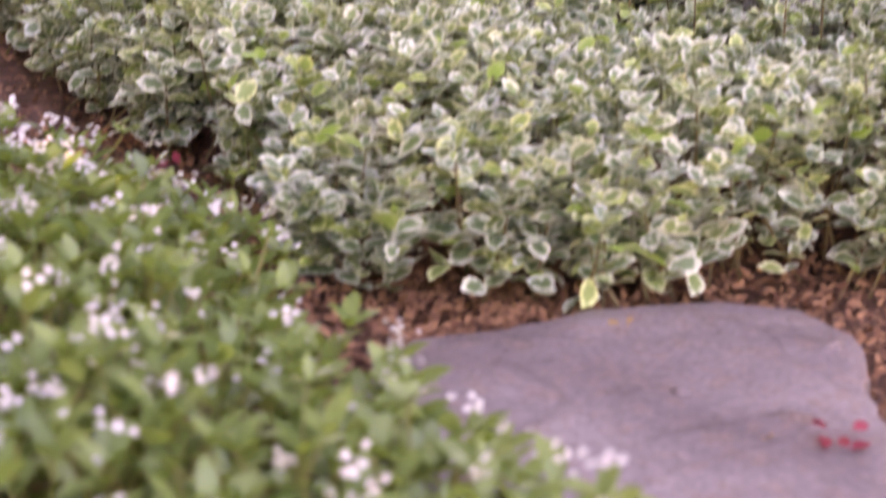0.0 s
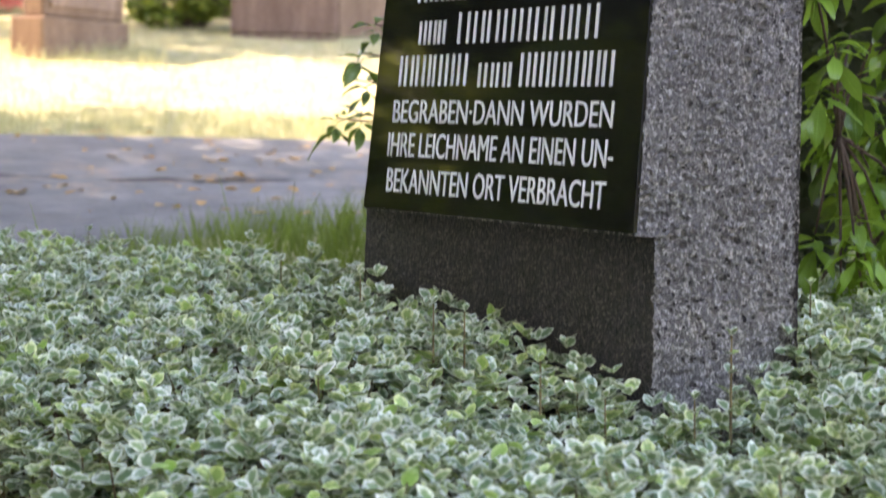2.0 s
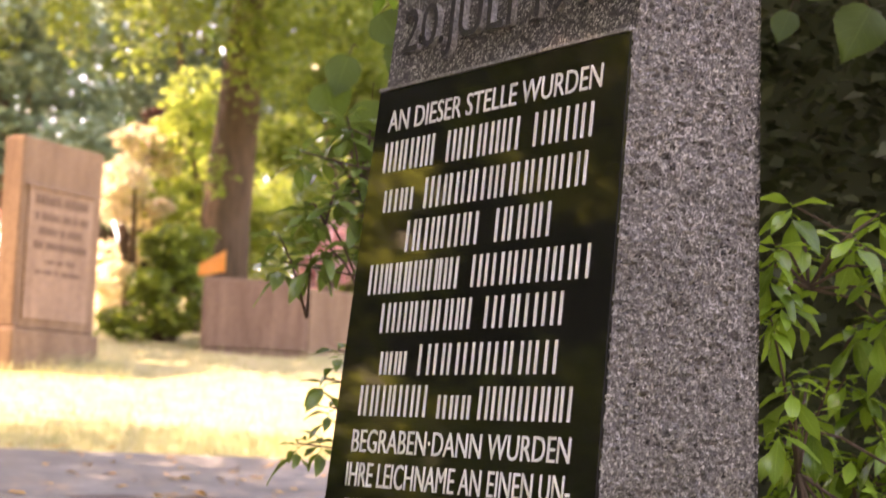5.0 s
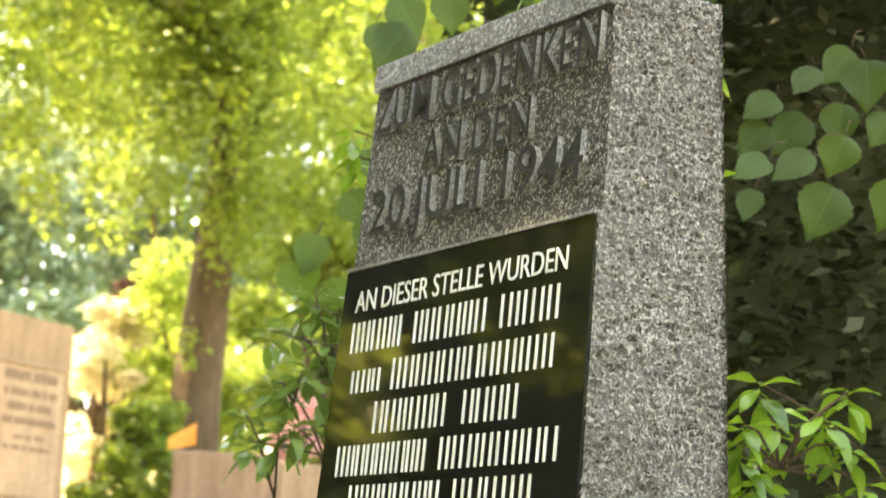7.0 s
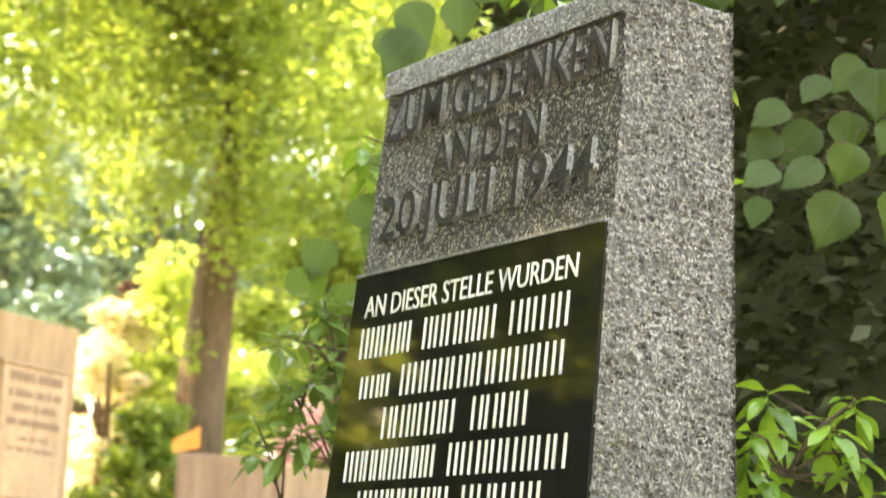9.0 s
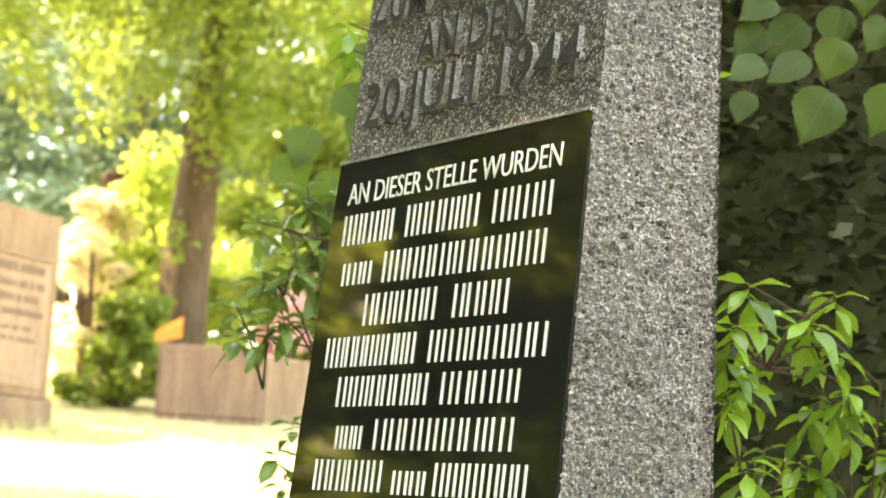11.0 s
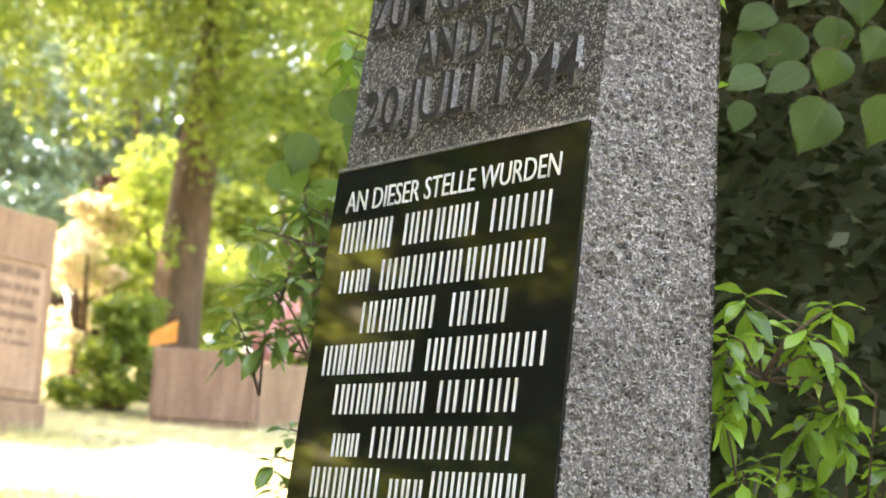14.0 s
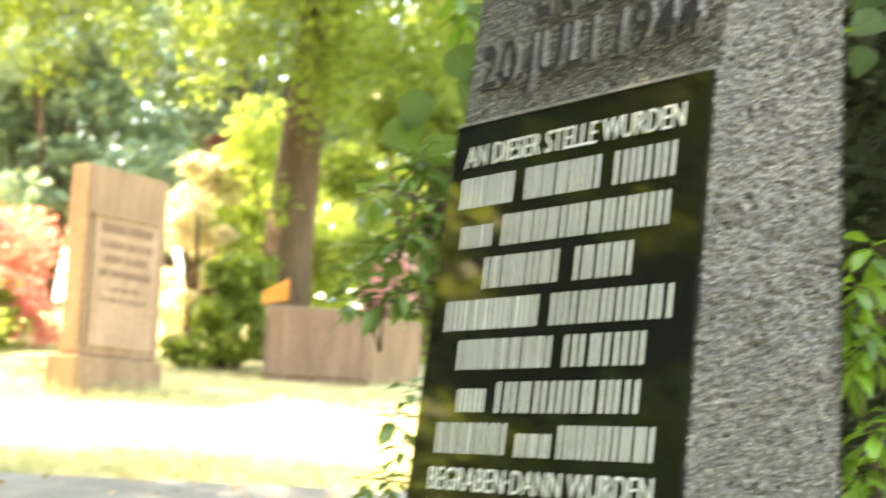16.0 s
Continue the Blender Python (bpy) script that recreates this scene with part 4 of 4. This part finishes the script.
def clump_leaves(rng, centres, radii, count, size, flat=0.7):
    """Leaf places for a crown: many small clumps, thinner towards the middle."""
    k = rng.integers(0, len(centres), count)
    v = rng.normal(0, 1, (count, 3))
    v /= np.linalg.norm(v, axis=1)[:, None]
    r = rng.random(count) ** 0.4
    pos = np.asarray(centres)[k] + v * (np.asarray(radii)[k] * r)[:, None] * (1, 1, flat)
    tip, up = turned(rng, count, -0.35, 0.7)
    return pos, tip, up, rng.uniform(size[0], size[1], count)


def build_backdrop_hedge():
    # dark foliage wall added where there is only deep shade behind the stone
    ob = thing("shade_hedge", "tall dense hedge, deep shade put into its dark foliage colour", "hedge", (-0.58, 2.48, 0.05))
    rng = np.random.default_rng(31)
    bm = bmesh.new()
    box(bm, -1.9, 1.6, -0.25, 0.35, 0, 2.9, 0.1)
    bmesh.ops.subdivide_edges(bm, edges=list(bm.edges), cuts=6, use_grid_fill=True)
    for v in bm.verts:
        v.co += Vector((0, 1, 0)) * 0.10 * noise.noise(v.co * 3)
    core = part("inner_mass", bm, M["shade_foliage"], ob, smooth=True, kind="stuff")
    n = 26000
    pos = np.stack([rng.uniform(-1.95, 1.65, n), -0.27 + rng.normal(-0.04, 0.09, n), rng.uniform(0, 3.0, n)], 1)
    tip, up = turned(rng, n, -0.1, 0.7)
    tip[:, 1] -= 0.7
    mesh_part("needles", scatter("needles", FAR, pos, tip, up, rng.uniform(0.03, 0.07, n), M["shade_foliage"]), ob, kind="stuff")
    ob.rotation_euler = (0, 0, radians(33))


build_backdrop_hedge()


# ---- graves behind the lawn ----
def build_grave_stele():
    a, b = Vector((-8.128, 2.208)), Vector((-8.469, 2.864))
    x, y = a.lerp(b, 0.5)
    yaw = math.atan2(b.y - a.y, b.x - a.x)
    wide = (b - a).length
    z0 = rise(x, y) - 0.06
    ob = thing("gravestone", "weathered brown sandstone gravestone with an inscribed face", "gravestone", (x, y, z0))
    ob.rotation_euler = (0, 0, yaw)
    h = 2.308 - z0
    base = 1.172 - z0
    bm = bmesh.new()
    geo = box(bm, -wide / 2, wide / 2, 0, 0.15, base + 0.004, h, 0.012)
    part("slab", bm, M["sandstone"], ob)
    bm = bmesh.new()
    box(bm, -wide / 2 - 0.03, wide / 2 + 0.02, -0.03, 0.22, 0, base, 0.015)
    part("plinth", bm, M["sandstone"], ob)
    bm = bmesh.new()
    box(bm, -wide / 2 + 0.06, wide / 2 - 0.09, -0.014, -0.001, base + 0.06, h - 0.30, 0.004)
    tablet = part("tablet", bm, M["sandstone_pale"], ob, "paler sandstone tablet")
    rng = random.Random(2)
    for z, tall, reach in ((0.36, 0.062, 0.86), (0.46, 0.05, 0.84), (0.545, 0.05, 0.7), (0.63, 0.05, 0.84), (0.725, 0.028, 0.45), (0.79, 0.028, 0.74)):
        x = -wide * 0.40 * reach
        while x < wide * 0.36 * reach:
            w = rng.uniform(0.018, 0.04)
            bm = bmesh.new()
            box(bm, x, x + w, -0.019, -0.0125, h - z - tall / 2, h - z + tall / 2 * rng.uniform(0.7, 1.0), 0.003)
            part("inscription_bar", bm, M["carved"], tablet)
            x += w + rng.choice((0.008, 0.012, 0.03))
    bm = bmesh.new()
    box(bm, -wide / 2 + 0.03, wide / 2 - 0.09, -0.035, -0.001, h - 0.298, h - 0.285, 0.003)
    part("ledge", bm, M["sandstone_pale"], ob, "thin pale ledge over the tablet")


def build_block_graves():
    x, y = at(12.0, 0.345)
    z0 = rise(x, y) - 0.04
    ob = thing("grave_block", "low red-brown sandstone grave block with weather streaks", "gravestone", (x, y, z0))
    ob.rotation_euler = (0, 0, math.atan2(SIDE.y, SIDE.x))
    bm = bmesh.new()
    box(bm, -0.35, 0.35, 0, 0.45, 0.07, 1.634 - z0, 0.02)
    part("body", bm, M["sandstone_red"], ob)
    bm = bmesh.new()
    box(bm, -0.36, 0.36, -0.012, 0.46, 0, 0.066, 0.01)
    part("plinth", bm, M["sandstone_red"], ob)
    x, y = at(12.35, 0.90)
    ob = thing("grave_block", "second sandstone grave block turned aside", "gravestone", (x, y, rise(x, y) - 0.04))
    ob.rotation_euler = (0, 0, math.atan2(SIDE.y, SIDE.x) + radians(38))
    bm = bmesh.new()
    box(bm, -0.24, 0.24, 0, 0.4, 0, 1.61 - rise(x, y) + 0.04, 0.02)
    part("body", bm, M["sandstone"], ob)
    # folded orange sheet on the corner of the block
    x, y = at(12.12, 0.07)
    bm = bmesh.new()
    rows = []
    for i in range(5):
        u = i / 4
        rows.append([bm.verts.new((-0.13 + 0.21 * u, 0.05 * k + 0.02 * math.sin(u * 3), (0.035 + 0.05 * u) * (k > 0) + 0.055 * k * (0.7 + 0.3 * u) - 0.05 * (1 - u) + 0.06)) for k in range(3)])
    for p, q in zip(rows, rows[1:]):
        for k in range(2):
            bm.faces.new((p[k], p[k + 1], q[k + 1], q[k]))
    bmesh.ops.solidify(bm, geom=list(bm.faces), thickness=0.012)
    ob = part("orange_sheet", bm, M["orange"], None)
    ob.location = (x, y, 1.634)
    ob.scale = (0.85, 0.85, 0.8)
    ob.rotation_euler = (0, 0, math.atan2(SIDE.y, SIDE.x))
    tagged(ob, "bright orange folded sheet lying on a grave block", "sheet")


build_grave_stele()
build_block_graves()


# ---- trees and shrubs of the distance ----
def tree(label, trunk, radii, limbs, clumps, count, size, key, seed, name="tree", flat=0.6, shape=FAR):
    """trunk: points; limbs: ends that fork from the trunk; clumps: centre, radius."""
    foot = Vector(trunk[0])
    ob = thing(name, label, "tree", foot)
    bm = bmesh.new()
    pts = [Vector(p) - foot for p in trunk]
    fine, rad = [], []
    for i in range(len(pts) - 1):
        for k in range(4):
            fine.append(pts[i].lerp(pts[i + 1], k / 4) + Vector((noise.noise((i, k, seed)), noise.noise((k, i, seed)), 0)) * 0.03)
            rad.append(radii[i] + (radii[i + 1] - radii[i]) * k / 4)
    tube(bm, fine + [pts[-1]], rad + [radii[-1]], 14)
    for end in limbs:
        e = Vector(end) - foot
        start = min(fine, key=lambda q: abs(q.z - (e.z - 0.35 * (e - fine[-1]).length)))
        mid = start.lerp(e, 0.5) + Vector((0, 0, 0.25))
        tube(bm, [start, mid, e], [radii[-1] * 0.8, radii[-1] * 0.45, 0.015], 7)
    part("trunk", bm, M["bark"], ob, smooth=True)
    rng = np.random.default_rng(seed)
    cs = [Vector(c) - foot for c, r in clumps]
    mesh_part("crown", scatter("crown", shape, *clump_leaves(rng, cs, [r for c, r in clumps], count, size, flat), M[key]), ob, kind="stuff")
    return ob


def build_main_tree():
    rng = np.random.default_rng(17)
    x, y = -10.42, 4.72
    trunk = [(-10.5, 4.72, rise(x, y) - 0.1), (-10.42, 4.72, 1.7), (-10.36, 4.70, 2.3), (-10.18, 4.69, 3.43), (-9.97, 4.66, 4.3), (-9.68, 4.54, 5.3), (-9.5, 4.5, 6.6)]
    clumps, limbs = [], []
    for i in range(26):
        a = rng.uniform(0, math.tau)
        r = rng.uniform(1.2, 4.2)
        ex, ey, ez = -10 + r * math.cos(a), 4.6 + r * math.sin(a), rng.uniform(6.3, 8.2)
        s, w = (Vector((ex, ey)) - Vector((2.0, -1.63))).dot(DIR), (Vector((ex, ey)) - Vector((2.0, -1.63))).dot(SIDE)
        if s < 10.2:
            continue
        limbs.append((ex, ey, ez))
        # hanging sprays below each limb
        for k in range(11):
            q = rng.random()
            hx, hy = ex * q + -9.9 * (1 - q) + rng.normal(0, 0.3), ey * q + 4.6 * (1 - q) + rng.normal(0, 0.3)
            low = 3.55 + 0.9 * rng.random() + 0.25 * abs(w)
            drop = rng.uniform(0.2, 1.0)
            z = ez - (ez - low) * drop
            clumps.append(((hx, hy, z), rng.uniform(0.20, 0.46)))
            clumps.append(((hx + rng.normal(0, 0.1), hy + rng.normal(0, 0.1), z + 0.55), rng.uniform(0.2, 0.45)))
    # curtains of hanging twigs round the crown's rim
    for i in range(64):
        w = -3.6 + 6.0 * i / 63 + rng.normal(0, 0.15)
        s = rng.uniform(11.6, 15.0)
        x, y = at(s, w)
        low = 3.25 + 0.55 * rng.random() + (0.35 if -0.9 < w < 0.1 else 0.0)
        z = low
        while z < 7.2:
            clumps.append(((x + rng.normal(0, 0.08), y + rng.normal(0, 0.08), z), rng.uniform(0.14, 0.30)))
            z += rng.uniform(0.25, 0.5)
    for i in range(36):
        z = 3.2 + 3.0 * rng.random()
        clumps.append(((-9.5 + rng.normal(0, 0.22), 4.42 + rng.normal(0, 0.34), z), rng.uniform(0.16, 0.34)))
    for z, r in ((3.2, 0.32), (3.4, 0.4), (3.05, 0.25), (3.6, 0.4), (2.55, 0.2)):
        clumps.append(((-10.0 + rng.normal(0, 0.2), 4.7 + rng.normal(0, 0.3), z), r))
    tree("broad tree with a leaning brown trunk and hanging yellow-green foliage", trunk, [0.25, 0.21, 0.19, 0.15, 0.13, 0.11, 0.08], limbs, clumps, 92000, (0.045, 0.09), "tree_leaf", 17, flat=1.15, shape=SMALL)


build_main_tree()


def far_plant(name, label, category, s, w, spread, low, high, count, size, key, seed, blobs=26, flat=0.8):
    """A bush or distant tree mass: short stems and a crown of clumps between two heights over its ground."""
    rng = np.random.default_rng(seed)
    x, y = at(s, w)
    z = rise(x, y)
    ob = thing(name, label, category, (x, y, z))
    centres, radii = [], []
    bm = bmesh.new()
    for i in range(blobs):
        a, r = rng.uniform(0, math.tau), spread * rng.random() ** 0.6
        h = rng.uniform(low, high)
        k = math.sqrt(max(0.12, 1 - ((h - low) / (high - low + 0.01)) ** 2 * 0.75))
        c = (r * k * math.cos(a), r * k * math.sin(a), h)
        centres.append(c)
        radii.append(spread * rng.uniform(0.2, 0.42))
        if i % 3 == 0:
            tube(bm, [(0.1 * c[0], 0.1 * c[1], -0.1), (0.45 * c[0], 0.45 * c[1], h * 0.55), c], [0.03 + 0.012 * high, 0.02 + 0.006 * high, 0.008], 6)
    part("branchwork", bm, M["bark"], ob, smooth=True, kind="stuff")
    mesh_part("foliage", scatter("foliage", SMALL if 0 < s < 17 else FAR, *clump_leaves(rng, centres, radii, count, size, flat), M[key]), ob, kind="stuff")
    return ob


def build_distance():
    far_plant("shrub", "rounded green shrub beside the grave block", "shrub", 12.9, -0.28, 0.42, 0.05, 0.75, 4200, (0.04, 0.09), "tree_leaf", 41)
    far_plant("shrub", "sunlit yellow-green shrub below the tree", "shrub", 15.6, 0.05, 0.8, 0.2, 2.0, 6000, (0.05, 0.10), "sunny_leaf", 42)
    far_plant("shrub", "sunlit pale blossoming shrub", "shrub", 15.0, -0.58, 0.48, 0.1, 1.6, 3300, (0.05, 0.10), "blossom", 43)
    far_plant("shrub", "bright green shrub behind the grave blocks", "shrub", 14.6, 1.2, 1.0, 0.1, 2.6, 8000, (0.05, 0.11), "tree_leaf", 44)
    far_plant("azalea", "red flowering azalea in full bloom", "shrub", 15.2, -2.75, 0.9, 0.5, 1.35, 6000, (0.05, 0.09), "azalea", 45)
    far_plant("azalea", "low red azalea beside a gravestone", "shrub", 13.9, -2.0, 0.45, 0.1, 0.55, 2200, (0.05, 0.08), "azalea", 46)
    far_plant("shrub", "sunlit pale shrub beside the grave stone", "shrub", 13.4, -2.2, 0.6, 0.1, 0.5, 3000, (0.05, 0.09), "sunny_leaf", 47)
    far_plant("conifer", "broad blue-green conifer with drooping boughs", "tree", 21.5, -2.6, 1.9, 0.8, 4.2, 15000, (0.10, 0.2), "conifer", 48, 40, 0.5)
    far_plant("conifer", "grey-green conifer behind the tree", "tree", 24.0, -0.2, 2.0, 0.8, 5.0, 13000, (0.10, 0.2), "conifer", 49, 40, 0.5)
    far_plant("tree", "tall sunlit broadleaf tree in the distance", "tree", 22.0, 3.2, 3.0, 1.0, 8.0, 16000, (0.12, 0.22), "tree_leaf", 50, 50)
    far_plant("tree", "sunlit broadleaf tree behind the azaleas", "tree", 27.0, -6.0, 3.6, 1.5, 9.5, 16000, (0.14, 0.26), "tree_leaf", 51, 50)
    far_plant("tree", "dense green tree closing the distance", "tree", 33.0, -1.0, 5.0, 1.0, 10.0, 18000, (0.2, 0.34), "shrub_leaf", 52, 60)
    far_plant("tree", "dense green tree closing the distance", "tree", 33.0, 6.0, 5.0, 1.0, 11.0, 16000, (0.2, 0.34), "sunny_leaf", 53, 60)
    far_plant("tree", "tall pale green tree beyond the conifer", "tree", 25.5, -3.6, 3.0, 3.0, 9.5, 16000, (0.12, 0.22), "tree_leaf", 54, 50)
    far_plant("copper_shrub", "dark copper-leaved shrub behind the blossom", "shrub", 18.0, -0.42, 0.45, 0.9, 1.9, 3000, (0.06, 0.12), "copper_leaf", 55)
    far_plant("rhododendron", "pink flowering rhododendron behind the grave block", "shrub", 13.4, 0.95, 0.28, 0.4, 0.85, 1200, (0.04, 0.07), "pink", 56, 12)


build_distance()


def build_shade_trees():
    """Unseen trees added over and beside the bed, whose crowns shade it."""
    rng = np.random.default_rng(61)
    x, y = at(2.2, -6.5)
    top = Vector((x, y, 6.0))
    clumps, limbs = [], []
    for i in range(12):
        for k in range(10):
            for layer in range(2):
                s, w, z = -2.6 + i * 1.02 + rng.normal(0, 0.2), -6.3 + k * 0.6 + rng.normal(0, 0.2), 5.6 + 1.7 * layer + rng.normal(0, 0.3)
                # gap left in the added crown so a streak of sun reaches the path
                if s > 7.2 and -4.2 < w < -2.2:
                    continue
                clumps.append(((*at(s, w), z), rng.uniform(0.75, 1.0)))
                if (i + k) % 6 == 0 and layer == 0:
                    limbs.append((*at(s, w), z))
    tree("broad unseen tree added beside the bed to shade it", [(x, y, rise(x, y) - 0.1), (x, y, 2.5), (x + 0.2, y + 0.3, 4.5), (x + 0.3, y + 0.6, 6.5)], [0.3, 0.25, 0.22, 0.16], limbs, clumps, 110000, (0.11, 0.18), "tree_leaf", 62)
    for s, w, seed in ((-6, -5, 71), (-7, 3, 72), (4, -13, 73), (-1, 8, 74), (8.5, -16, 75), (14, -13, 76), (3, -15, 77)):
        far_plant("tree", "unseen leafy tree added to close the clearing and fill reflections", "tree", s, w, 3.0, 1.0, 7.5, 6000, (0.2, 0.36), "tree_leaf", seed, 40)

    # unseen hedge added to fill the polished panel's reflection
    x, y = at(6.0, -6.4)
    ob = thing("reflection_hedge", "tall unseen hedge added for the polished panel to reflect", "hedge", (x, y, 0.3))
    ob.rotation_euler = (0, 0, math.atan2(DIR.y, DIR.x))
    # dark box behind the leaves stands in for shade and blocks the sky
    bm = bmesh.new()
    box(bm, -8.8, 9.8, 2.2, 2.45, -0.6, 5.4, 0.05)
    part("inner_mass", bm, M["shade_foliage"], ob, kind="stuff")
    n = 90000
    z = rng.uniform(-0.5, 5.6, n)
    pos = np.stack([rng.uniform(-9, 10, n), rng.uniform(-0.9, 0.9, n) * (1 - 0.08 * z), z], 1)
    pos = pos[np.array([noise.noise((a * 0.55, 1.0, c * 0.75)) + 0.4 * noise.noise((a * 1.6, 5.0, c * 1.6)) > -0.08 for a, b, c in pos])]
    n = len(pos)
    mesh_part("foliage", scatter("foliage", FAR, pos, *turned(rng, n, -0.1, 0.7), rng.uniform(0.13, 0.24, n), M["sunny_leaf"]), ob, kind="stuff")



build_shade_trees()
